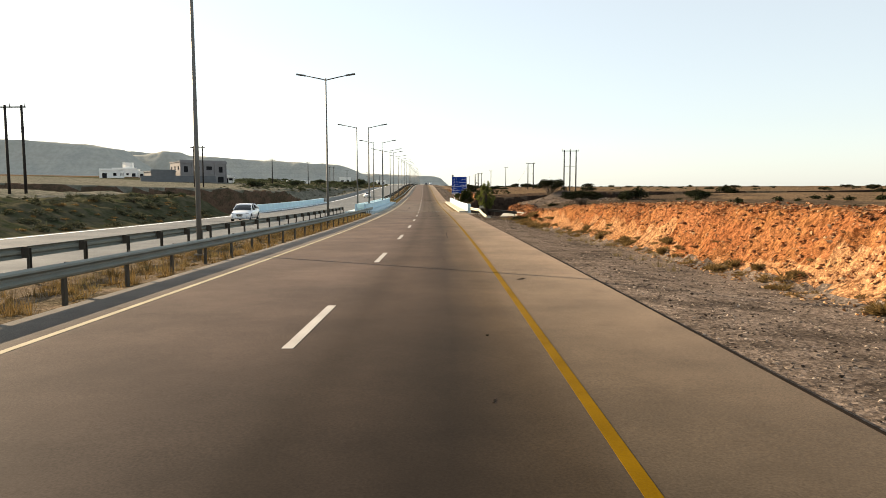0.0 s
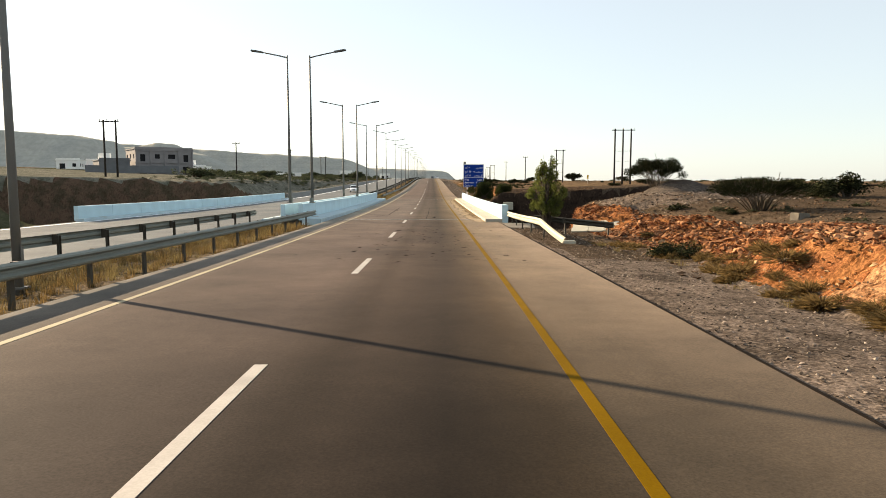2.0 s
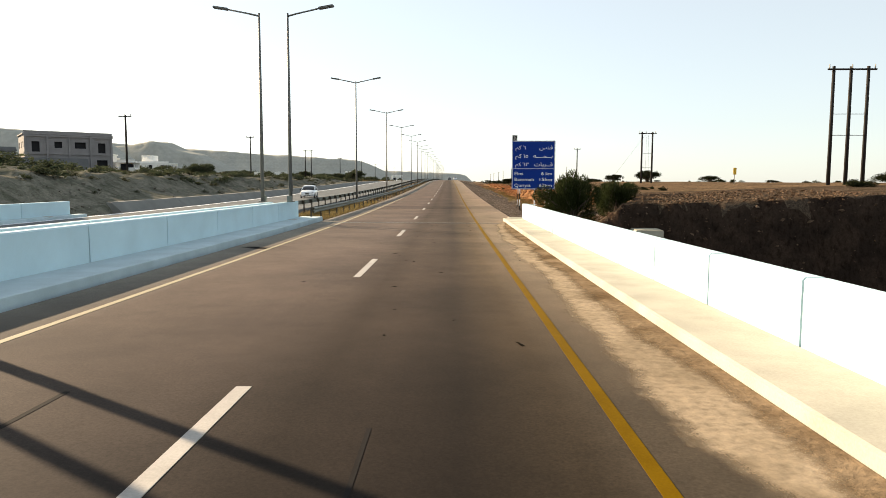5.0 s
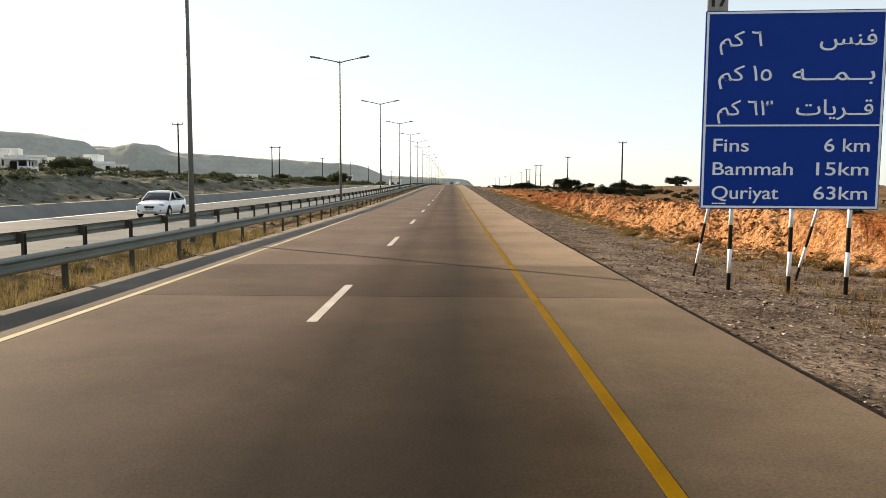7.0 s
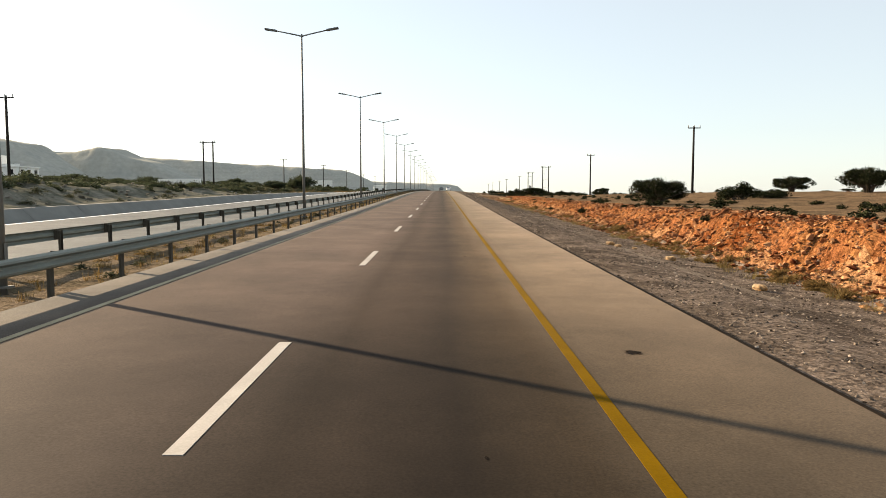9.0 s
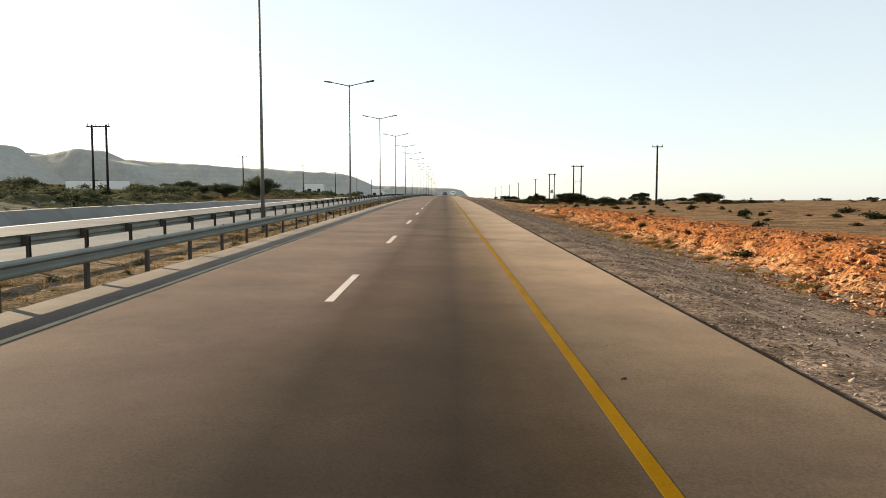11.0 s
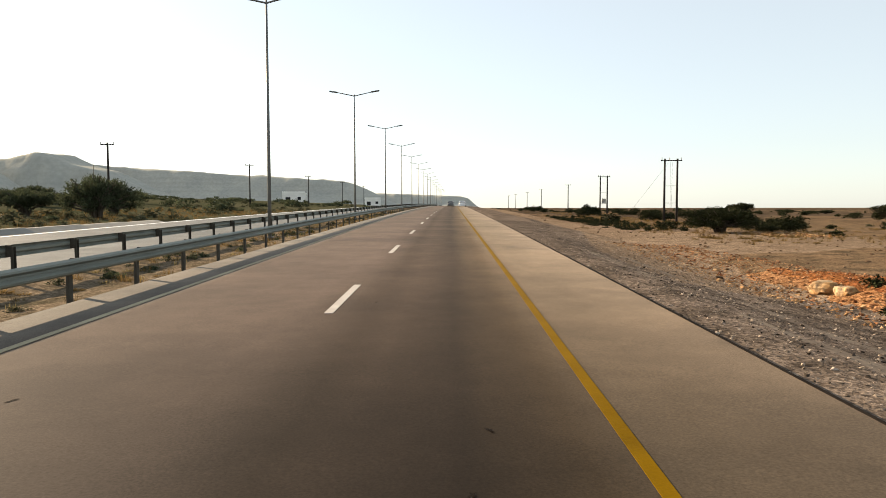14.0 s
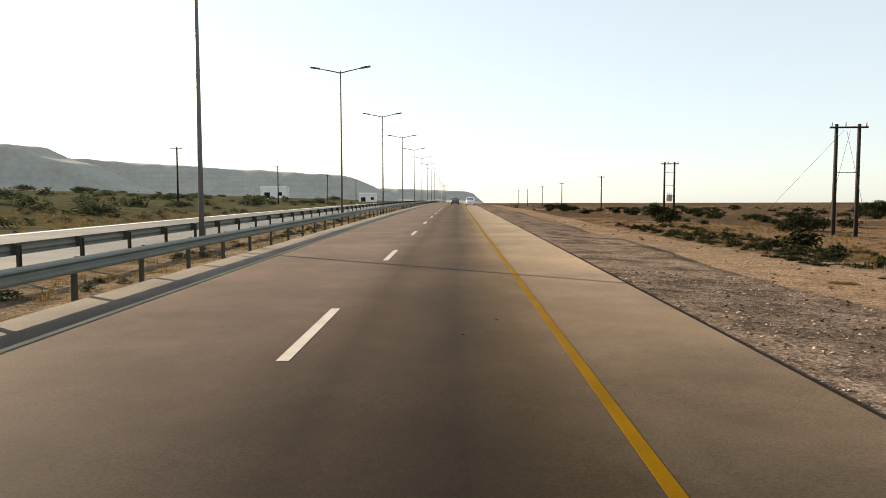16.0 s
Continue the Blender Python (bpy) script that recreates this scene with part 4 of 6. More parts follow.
# ---- road sign ----
SIGN_TEXT = [  # words, x, baseline, side, size, width
    ("Fins", -1.57, 1.2, "LEFT", 0.385, 0.72), ("6 km", 1.57, 1.2, "RIGHT", 0.385, 0.9),
    ("Bammah", -1.57, 0.71, "LEFT", 0.385, 1.63), ("15km", 1.57, 0.71, "RIGHT", 0.385, 1.04),
    ("Quriyat", -1.57, 0.21, "LEFT", 0.385, 1.36), ("63km", 1.57, 0.21, "RIGHT", 0.385, 1.07),
    ("\uFEB2\uFEE8\uFED3", 1.6, 3.36, "RIGHT", 0.44, 1.12), ("\uFEE2\uFEDB \u0666", -1.52, 3.36, "LEFT", 0.44, 0.86),
    ("\uFEEA\u0640\u0640\u0640\uFEE4\u0640\u0640\uFE91", 1.6, 2.66, "RIGHT", 0.44, 1.63), ("\uFEE2\uFEDB \u0661\u0665", -1.52, 2.66, "LEFT", 0.44, 1.07),
    ("\uFE95\uFE8E\uFEF3\uFEAE\u0640\u0640\uFED7", 1.6, 1.95, "RIGHT", 0.44, 1.53), ("\uFEE2\uFEDB \u0666\u0663", -1.52, 1.95, "LEFT", 0.44, 1.12),
]


def lettering(text, x, z, align, size, mat, thick=0.0, wide=None):
    """Words as a flat mesh in the x-z plane, facing -y."""
    cu = bpy.data.curves.new("lettering", "FONT")
    cu.body, cu.size, cu.align_x, cu.extrude, cu.offset = text, size, align, 0.004, thick
    tmp = bpy.data.objects.new("tmp_text", cu)
    scene.collection.objects.link(tmp)
    bpy.context.view_layer.update()
    me = bpy.data.meshes.new_from_object(tmp.evaluated_get(bpy.context.evaluated_depsgraph_get()))
    bpy.data.objects.remove(tmp)
    bpy.data.curves.remove(cu)
    me.materials.clear()
    me.materials.append(mat)
    if wide:
        xs = [v.co.x for v in me.vertices]
        low, high = min(xs), max(xs)
        me.transform(Matrix.Diagonal((wide / (high - low), 1, 1, 1)) @ Matrix.Translation((-low if align == "LEFT" else -high, 0, 0)))
    me.transform(Matrix.Translation((x, -0.032, z)) @ Matrix.Rotation(math.pi / 2, 4, "X"))
    return me


sp = at(169.4, 9.13, 1.57)
sign = thing("road_sign", pose(sp.x, sp.y, sp.z, 0, 0, turn_at(169) * -1), "blue road sign with white Arabic and Latin lettering on striped posts", "road sign")
SW, SH = 3.62, 4.08
panel = part("panel", box(SW, 0.05, SH, 0, 0, 0, 0.01), sign, BLUE)
for x, z, w, h in ((0, 0.02, SW - 0.06, 0.045), (0, SH - 0.065, SW - 0.06, 0.045), (0, 1.72, SW - 0.1, 0.035), (-SW / 2 + 0.045, 0.02, 0.045, SH - 0.05), (SW / 2 - 0.045, 0.02, 0.045, SH - 0.05)):
    part("border", box(w, 0.006, h, x, -0.029, z), panel, SIGN_WHITE)
def letters(me):
    """Splits a word's mesh into its glyphs: loose pieces above one another belong together."""
    n = len(me.vertices)
    root = list(range(n))

    def find(v):
        while root[v] != v:
            root[v] = root[root[v]]
            v = root[v]
        return v

    for e in me.edges:
        root[find(e.vertices[0])] = find(e.vertices[1])
    spans = {}
    for v in me.vertices:
        lo, hi = spans.get(find(v.index), (9e9, -9e9))
        spans[find(v.index)] = (min(lo, v.co.x), max(hi, v.co.x))
    groups = []
    for r, (lo, hi) in sorted(spans.items(), key=lambda kv: kv[1]):
        if groups and lo < groups[-1][1] - 0.004:
            groups[-1][0].add(r)
            groups[-1][1] = max(groups[-1][1], hi)
        else:
            groups.append([{r}, hi])
    for roots, _ in groups:
        faces = [f.vertices[:] for f in me.polygons if find(f.vertices[0]) in roots]
        used = sorted({v for f in faces for v in f})
        index = {v: k for k, v in enumerate(used)}
        yield mesh_of("letter", [me.vertices[v].co for v in used], [[index[v] for v in f] for f in faces], SIGN_WHITE)


for text, x, z, align, size, wide in SIGN_TEXT:
    word = lettering(text, x, z, align, size, SIGN_WHITE, 0.002, wide)
    for glyph in letters(word):
        part("letter", glyph, panel)
    bpy.data.meshes.remove(word)
part("underline_bar", box(0.28, 0.006, 0.025, -1.42, -0.03, 0.1), panel, SIGN_WHITE)
plate = part("number_plate", box(0.42, 0.03, 0.46, -SW / 2 + 0.23, 0, SH + 0.003, 0.008), sign, BARE, "small grey plate with a black number")
number = lettering("17", -SW / 2 + 0.23, SH + 0.1, "CENTER", 0.4, SIGN_BLACK, 0.012)
for glyph in letters(number):
    glyph.materials[0] = SIGN_BLACK
    part("letter", glyph, plate)
bpy.data.meshes.remove(number)


def striped_post(parent, a, b, name, r=0.045, n=6):
    """A post in black and white bands from a down to b."""
    a, b = Vector(a), Vector(b)
    post = part(name, tube([a, b], [r * 0.96, r * 0.96], 10), parent, SIGN_BLACK)
    for k in range(1, n, 2):
        part("band", tube([a.lerp(b, k / n), a.lerp(b, (k + 1) / n)], [r, r], 10), post, SIGN_WHITE)


for x in (-1.12, 0.12, 1.3):
    g = ground_height(169.4, 9.13 + x) - sp.z
    striped_post(sign, (x, 0.075, SH - 0.3), (x, 0.075, float(g) - 0.15), "post", n=11)
for x in (-1.12, 1.3):
    g = ground_height(171.6, 9.13 + x) - sp.z
    striped_post(sign, (x, 0.1, 2.6), (x - 0.15, 2.3, float(g) - 0.15), "brace", 0.035, n=9)

# ---- plants ----


def leaf_material(name, col, var=0.5, thin=0.0):
    """Leaves; thin ones let some light through."""
    m, t, b = material(name, 0.85, 0, 0.04)
    g = t.nodes.new("ShaderNodeNewGeometry")
    dark, light = tuple(c * (1 - var) for c in col), tuple(c * (1 + var) for c in col)
    t.links.new(ramp(t, g.outputs["Random Per Island"], [(0.0, dark), (1.0, light)]), b.inputs["Base Color"])
    if thin:
        through_leaf = node(t, "ShaderNodeBsdfTranslucent")
        t.links.new(b.inputs["Base Color"].links[0].from_socket, through_leaf.inputs["Color"])
        mix = t.nodes.new("ShaderNodeMixShader")
        mix.inputs[0].default_value = thin
        t.links.new(b.outputs[0], mix.inputs[1])
        t.links.new(through_leaf.outputs[0], mix.inputs[2])
        t.links.new(mix.outputs[0], t.nodes["Material Output"].inputs["Surface"])
    return m


LEAF = leaf_material("acacia_leaf", (0.02, 0.023, 0.0095))
# leaf colour lifted to show haze over the plants on the left
LEAF_HAZY = leaf_material("hazy_green_leaf", (0.05, 0.06, 0.034), 0.45, 0.3)
LEAF_THORN = leaf_material("thorn_leaf", (0.029, 0.037, 0.0125), 0.55, 0.25)
LEAF_FRESH = leaf_material("fresh_leaf", (0.1, 0.115, 0.03), 0.5, 0.45)
LEAF_SAGE = leaf_material("grey_green_leaf", (0.055, 0.058, 0.034), 0.5, 0.25)
LEAF_DRY = leaf_material("dry_shrub_leaf", (0.135, 0.09, 0.036), 0.5, 0.35)
STRAW = leaf_material("dry_grass", (0.165, 0.128, 0.056), 0.4, 0.35)
BARK = plain("grey_bark", (0.07, 0.055, 0.04), 0.9, var=0.3)


def leaves(rs, lumps, n, size, spiky=0.0):
    """Small leaf sprays scattered through lumps of (x, y, z, rx, rz)."""
    L = np.array(lumps)
    w = L[:, 3] ** 2 * L[:, 4]
    pick = rs.choice(len(L), n, p=w / w.sum())
    d = rs.normal(size=(n, 3))
    d /= np.linalg.norm(d, axis=1)[:, None]
    r = rs.random(n) ** 0.42
    c = L[pick, :3] + d * r[:, None] * L[pick][:, [3, 3, 4]]
    c += rs.normal(size=(n, 3)) * size * 0.6
    a = rs.normal(size=(n, 3))
    a[:, 2] = a[:, 2] * 0.6
    if spiky:
        a = a * (1 - spiky) + spiky * 2.0 * c / np.linalg.norm(c, axis=1)[:, None]
    a /= np.linalg.norm(a, axis=1)[:, None]
    b = np.cross(a, rs.normal(size=(n, 3)))
    b /= np.linalg.norm(b, axis=1)[:, None]
    s = size * rs.uniform(0.5, 1.5, n)[:, None]
    wide = b * s * (0.44 - 0.26 * spiky)
    q = np.stack([c - a * s * 0.7 - wide, c - a * s * 0.7 + wide, c + a * s * (1.1 + spiky)], 1).reshape(-1, 3)
    f = np.arange(3 * n).reshape(n, 3)
    return q, f


def branches(rs, lumps, r0, base=(0, 0, 0), twigs=2, fork=0.25):
    bm = bmesh.new()
    for lx, ly, lz, rx, rz in lumps:
        mid = Vector((lx * fork + rs.normal() * 0.08, ly * fork + rs.normal() * 0.08, lz * 0.5))
        tip = Vector((lx, ly, lz))
        tube([Vector(base) + Vector((lx, ly, 0)) * 0.03 - Vector((0, 0, 0.25)), mid, tip], [r0, r0 * 0.6, r0 * 0.2], 5, bm)
        for _ in range(twigs):
            end = tip + Vector(rs.normal(size=3)) * rx * 0.42
            end.z = tip.z + abs(rs.normal()) * rz * 0.6
            tube([mid.lerp(tip, 0.6), end], [r0 * 0.25, 0.006], 4, bm)
    me = bpy.data.meshes.new("trunk")
    bm.to_mesh(me)
    bm.free()
    me.materials.append(BARK)
    return me


def plant_meshes(seed, form, n, size, mat):
    """form: acacia, shrub, thicket or tree; unit size, about 1 m of half-width."""
    rs = np.random.default_rng(seed)
    lumps = []
    if form == "acacia":
        for k in range(40):  # an uneven flat-topped crown on forked stems
            a, r = 2.4 * k + rs.uniform(-0.4, 0.4), 0.84 * math.sqrt((k + 0.5) / 40) * rs.uniform(0.75, 1.15)
            low = 0.0 if k % 3 else rs.uniform(0.1, 0.3)
            lumps.append((r * math.cos(a), r * math.sin(a), 0.64 - 0.2 * r * r - low + rs.uniform(-0.09, 0.09), rs.uniform(0.14, 0.3), rs.uniform(0.09, 0.17)))
    elif form == "fan":
        for k in range(44):  # stems that spread from the base into a dense dome
            a, u = 2.4 * k, (k + 0.5) / 44
            r = (0.2 + 0.72 * math.sqrt(u)) * rs.uniform(0.8, 1.08)
            lumps.append((r * math.cos(a), r * math.sin(a), 0.42 + 0.42 * rs.random() ** 0.6 * (1.08 - 0.3 * u), rs.uniform(0.15, 0.25), rs.uniform(0.09, 0.16)))
    elif form == "shrub":
        for k in range(13):
            a, r = rs.uniform(0, 6.28), rs.uniform(0.0, 0.74)
            lumps.append((r * math.cos(a), r * math.sin(a), rs.uniform(0.2, 0.5) * (1.1 - 0.6 * r), rs.uniform(0.22, 0.38), rs.uniform(0.14, 0.26)))
    elif form == "tussock":
        for k in range(6):
            a, r = rs.uniform(0, 6.28), rs.uniform(0.1, 0.5)
            lumps.append((r * math.cos(a), r * math.sin(a), 0.1, rs.uniform(0.25, 0.45), rs.uniform(0.12, 0.22)))
    elif form == "thicket":
        for k in range(15):
            a, r = rs.uniform(0, 6.28), rs.uniform(0.0, 0.78)
            lumps.append((r * math.cos(a), r * math.sin(a), rs.uniform(0.12, 0.7) * (1.1 - 0.5 * r), rs.uniform(0.2, 0.34), rs.uniform(0.16, 0.28)))
    else:
        for k in range(64):  # narrow airy crown on bare lower stems
            u = k / 63
            a, r = 2.4 * k + rs.uniform(-0.6, 0.6), rs.uniform(0.2, 0.8) * (0.98 - 0.66 * u) * (0.7 + 0.5 * min(1.0, u * 3))
            lumps.append((r * math.cos(a) + 0.2 * u * u, r * math.sin(a), 0.66 + 1.5 * u + rs.uniform(-0.12, 0.12), rs.uniform(0.09, 0.2) * (1.15 - 0.4 * u), rs.uniform(0.1, 0.22)))
    q, f = leaves(rs, lumps, n, size, 0.6 if form in ("thicket", "fan") else 0.4 if form == "acacia" else 0.75 if form == "tussock" else 0.0)
    foliage = mesh_of("foliage", q, f, mat)
    stems = branches(rs, lumps, 0.05 if form == "acacia" else 0.016 if form == "fan" else 0.03 if form == "tree" else 0.045, twigs=3 if form == "thicket" else 1 if form in ("tussock", "shrub") else 2, fork=0.1 if form in ("acacia", "tree") else 0.35)
    return stems, foliage


KINDS = {
    "acacia": [plant_meshes(11 + k, "acacia", 13000, 0.03, LEAF) for k in range(3)],
    "shrub": [plant_meshes(31 + k, "shrub", 4200, 0.04, LEAF) for k in range(3)],
    "dry": [plant_meshes(51 + k, "tussock", 900, 0.078, LEAF_DRY) for k in range(3)],
    "tuft_sage": [plant_meshes(151, "shrub", 240, 0.1, LEAF_SAGE)],
    "tuft_dry": [plant_meshes(152, "tussock", 230, 0.118, LEAF_DRY)],
    "tuft_dark": [plant_meshes(153, "shrub", 270, 0.118, LEAF)],
    "tuft_green": [plant_meshes(155, "shrub", 270, 0.118, LEAF_HAZY)],
    "tuft_canopy": [plant_meshes(156, "acacia", 800, 0.085, LEAF_HAZY)],
    "tuft_tree": [plant_meshes(154, "acacia", 700, 0.085, LEAF)],
    "far_acacia": [plant_meshes(111 + k, "acacia", 2600, 0.055, LEAF) for k in range(3)],
    "hazy_acacia": [plant_meshes(116 + k, "acacia", 11000, 0.032, LEAF_HAZY) for k in range(3)],
    "hazy_shrub": [plant_meshes(136 + k, "shrub", 1500, 0.055, LEAF_HAZY) for k in range(3)],
    "far_shrub": [plant_meshes(131 + k, "shrub", 1100, 0.065, LEAF) for k in range(3)],
    "sage": [plant_meshes(61 + k, "shrub", 800, 0.065, LEAF_SAGE) for k in range(3)],
    "big": [plant_meshes(71 + k, "thicket", 26000, 0.021, LEAF_THORN) for k in range(2)],
    "mound": [plant_meshes(86, "fan", 24000, 0.02, LEAF)],
    "tree": [plant_meshes(91, "tree", 19000, 0.025, LEAF_FRESH)],
}
NAMES = {"acacia": ("acacia", "dark green umbrella-shaped acacia on the dry plain", "tree"), "shrub": ("shrub", "dark green desert shrub on dry ground", "shrub"),
         "dry": ("shrub", "dry yellow-green shrub at the foot of the bank", "shrub"), "sage": ("shrub", "grey-green desert shrub on the stony slope", "shrub"), "hazy_acacia": ("acacia", "green flat-topped acacia on the plain, haze in its leaf colour", "tree"), "hazy_shrub": ("shrub", "green desert shrub on the slope, haze in its leaf colour", "shrub"), "far_acacia": ("acacia", "small dark acacia far out on the plain", "tree"), "far_shrub": ("shrub", "dark desert shrub far out on the plain", "shrub"), "big": ("bush", "large dark thorny bush behind the parapet", "bush"),
         "mound": ("acacia", "dark spreading acacia with a dense thorny crown", "tree"), "tree": ("tree", "slender light green young tree beside the wadi", "tree")}


def plant(kind, y, lat, r, tall=1.0, variant=0, turn=None, z=None):
    stems, foliage = KINDS[kind][variant % len(KINDS[kind])]
    p = ground_at(y, lat, 0.03) if z is None else Vector((*at(y, lat)[:2], z))
    name, label, cat = NAMES[kind]
    spin = random.uniform(0, 360) if turn is None else turn
    ob = thing(name, pose(p.x, p.y, p.z, 0, 0, spin) @ Matrix.Diagonal((r, r, r * tall, 1)), label, cat, cat + "s of the desert")
    part("trunk", stems, ob)
    part("foliage", foliage, ob)
    return ob


plant("big", 164.5, 10.6, 1.75, 1.3, 0)
plant("big", 154.4, 9.8, 2.3, 1.6, 1)
plant("big", 157.8, 13.3, 2.15, 1.4, 0)
plant("mound", 80.3, 18.8, 2.5, 0.75, 0)
plant("tree", 81.8, 7.95, 1.42, 1.2, 0)
plant("mound", 93.8, 17.7, 2.05, 1.18, 0)
plant("shrub", 68.3, 10.4, 1.1, 0.9, 1)
plant("dry", 69.6, 10.9, 0.9, 0.9, 2)
for n, (kind, y, lat, r, tall) in enumerate((
        ("acacia", 246.7, 17.2, 2.1, 1.1), ("acacia", 272.7, 47.9, 3.1, 1.1), ("shrub", 254.0, 26.2, 2.2, 0.9), ("acacia", 274.3, 40.5, 2.3, 0.9), ("shrub", 256.5, 29.2, 2.2, 0.7), ("shrub", 216.0, 15.2, 1.3, 0.9), ("shrub", 217.5, 17.0, 1.4, 0.8), ("shrub", 214.0, 19.0, 1.3, 0.8),
        ("acacia", 363.5, 24.2, 3.3, 0.78), ("shrub", 367.4, 31.5, 2.3, 1.0), ("shrub", 365.5, 28.2, 1.6, 0.9), ("shrub", 442.2, 28.6, 3.0, 0.9), ("shrub", 413.7, 34.3, 2.8, 0.9), ("acacia", 399.9, 61.7, 3.6, 0.9), ("shrub", 421.3, 23.9, 1.9, 1.0), ("acacia", 443.4, 58.5, 3.0, 1.0),
        ("shrub", 539.6, 30.2, 3.2, 1.0), ("shrub", 409.0, 31.0, 2.4, 0.9), ("shrub", 385.0, 36.0, 2.0, 1.0), ("shrub", 376.0, 29.6, 2.3, 0.8), ("shrub", 86.5, 27.0, 2.6, 0.8),
        ("shrub", 90.0, 36.0, 2.2, 0.8), ("shrub", 100.0, 40.0, 2.0, 0.8), ("shrub", 118.0, 52.0, 2.4, 0.8), ("shrub", 171.0, 41.0, 2.2, 0.8), ("shrub", 163.0, 33.0, 1.4, 0.8),
        ("hazy_shrub", 176.2, -42.5, 5.2, 0.62), ("hazy_shrub", 178.0, -36.5, 3.2, 0.8), ("hazy_acacia", 376.7, -33.7, 3.6, 1.45), ("hazy_acacia", 374.0, -39.5, 2.8, 1.2), ("hazy_acacia", 237.6, -43.5, 3.0, 1.0), ("hazy_acacia", 388.3, -37.6, 3.2, 1.2),
        ("hazy_acacia", 398.0, -52.0, 2.6, 0.9), ("hazy_shrub", 120.0, -74.0, 3.4, 0.8), ("hazy_acacia", 410.0, -60.0, 3.4, 0.9), ("hazy_shrub", 188.0, -36.5, 2.0, 0.9), ("hazy_shrub", 206.0, -38.0, 2.4, 0.8))):
    plant(kind, y, lat, r, tall, n)

rnd = random.Random(5)
for k in range(120):  # foot of the right bank
    y = rnd.uniform(8, 78) if k < 44 else 172 + 140 * rnd.random() ** 1.5
    plant("dry", y, float(np.interp(y, TOE_Y, TOE_L)) + rnd.uniform(-0.6, 0.2), rnd.uniform(0.3, 0.68), rnd.uniform(0.7, 1.2), k)
for k in range(24):
    plant("dry", rnd.uniform(51, 77), rnd.uniform(9.2, 11.0), rnd.uniform(0.5, 1.0), rnd.uniform(0.7, 1.0), k)
for k in range(95):  # slope and plain left of the far carriageway
    y, lat = rnd.uniform(60, 430), -rnd.uniform(25.5, 44.0)
    if 88 < y < 150:
        continue
    plant(rnd.choice(("far_shrub", "sage", "hazy_shrub", "hazy_shrub")), y, lat, rnd.uniform(0.4, 1.3), rnd.uniform(0.6, 1.0), k)


def scrub(n, kinds, y0, y1, l0, l1, r0, r1, label, seed):
    """Uncounted far scrub joined into one object."""
    rs = np.random.default_rng(seed)
    quads = []
    src = []
    for kd in kinds:
        me = KINDS[kd][0][1]
        co = np.empty(len(me.vertices) * 3)
        me.vertices.foreach_get("co", co)
        src.append(co.reshape(-1, 3))
    mat = KINDS[kinds[0]][0][1].materials[0]
    for _ in range(n):
        co = src[rs.integers(len(src))]
        y, lat, r, a = rs.uniform(y0, y1), rs.uniform(l0, l1), rs.uniform(r0, r1), rs.uniform(0, 6.28)
        if 86 < y < 152 and abs(lat) < 70:
            continue
        g = ground_at(y, lat, 0.03)
        ca, sa = math.cos(a), math.sin(a)
        quads.append(np.stack([co[:, 0] * ca - co[:, 1] * sa, co[:, 0] * sa + co[:, 1] * ca, co[:, 2] * rs.uniform(0.6, 1.0)], 1) * r + np.array(g))
    V = np.concatenate(quads)
    return tagged(new("scrub", mesh_of("scrub", V, np.arange(len(V)).reshape(-1, 3), mat)), label, "scrub", kind="stuff")


scrub(380, ("tuft_sage",), 150, 440, -46, -23.0, 0.25, 1.0, "grey-green scrub on the stony slope", 301)
scrub(240, ("tuft_sage",), 4, 87, -36, -22.8, 0.3, 1.0, "grey-green scrub on the brown slope", 308)
scrub(120, ("tuft_dry",), 4, 87, -30, -22.6, 0.25, 0.7, "dry scrub on the brown slope", 309)
scrub(70, ("tuft_dry",), 0, 87, -8.7, -5.8, 0.15, 0.42, "dry clumps of weed on the median", 310)
scrub(150, ("tuft_dry",), 152, 430, -8.7, -5.8, 0.15, 0.45, "dry clumps of weed on the median", 311)
scrub(70, ("tuft_sage",), 152, 430, -8.7, -5.8, 0.15, 0.45, "grey-green clumps of weed on the median", 312)
scrub(120, ("tuft_green", "tuft_canopy"), 290, 620, -125, -36, 1.0, 3.2, "green scrub and low trees on the plain, haze in their leaf colour", 302)
scrub(210, ("tuft_green",), 152, 300, -40, -26, 0.4, 1.5, "green scrub on the stony slope, haze in its leaf colour", 315)
scrub(120, ("tuft_sage",), 290, 560, -110, -26, 0.7, 2.0, "grey-green scrub on the plain", 303)
scrub(110, ("tuft_dark",), 180, 640, 16, 170, 0.35, 1.2, "dark low scrub on the dry plain", 304)
scrub(210, ("tuft_dark", "tuft_dry", "tuft_sage"), 366, 412, 16.5, 22.5, 0.25, 0.75, "low dark weeds along the far edge of the pull-off", 318)
scrub(60, ("tuft_green", "tuft_sage"), 322, 420, -8.4, -6.4, 0.2, 0.45, "green clumps of weed on the median", 319)
scrub(260, ("tuft_dry",), 345, 470, 18, 48, 0.2, 0.7, "dry yellow-brown scrub on the plain", 306)
scrub(150, ("tuft_dark",), 174, 326, 12.6, 24, 0.25, 0.7, "dark low scrub along the top of the bank", 307)
scrub(110, ("tuft_sage",), 56, 100, 14.5, 34, 0.15, 0.55, "grey-green tufts on the stony plateau", 317)
scrub(70, ("tuft_dark",), 0, 86, 14.0, 60, 0.3, 1.1, "dark low scrub behind the cut bank", 316)
scrub(110, ("tuft_dark", "tuft_tree"), 342, 560, 19, 80, 0.7, 2.0, "dark bushes on the dry plain", 313)
scrub(60, ("tuft_sage",), 60, 640, 22, 120, 0.4, 1.2, "grey-green low scrub on the dry plain", 305)
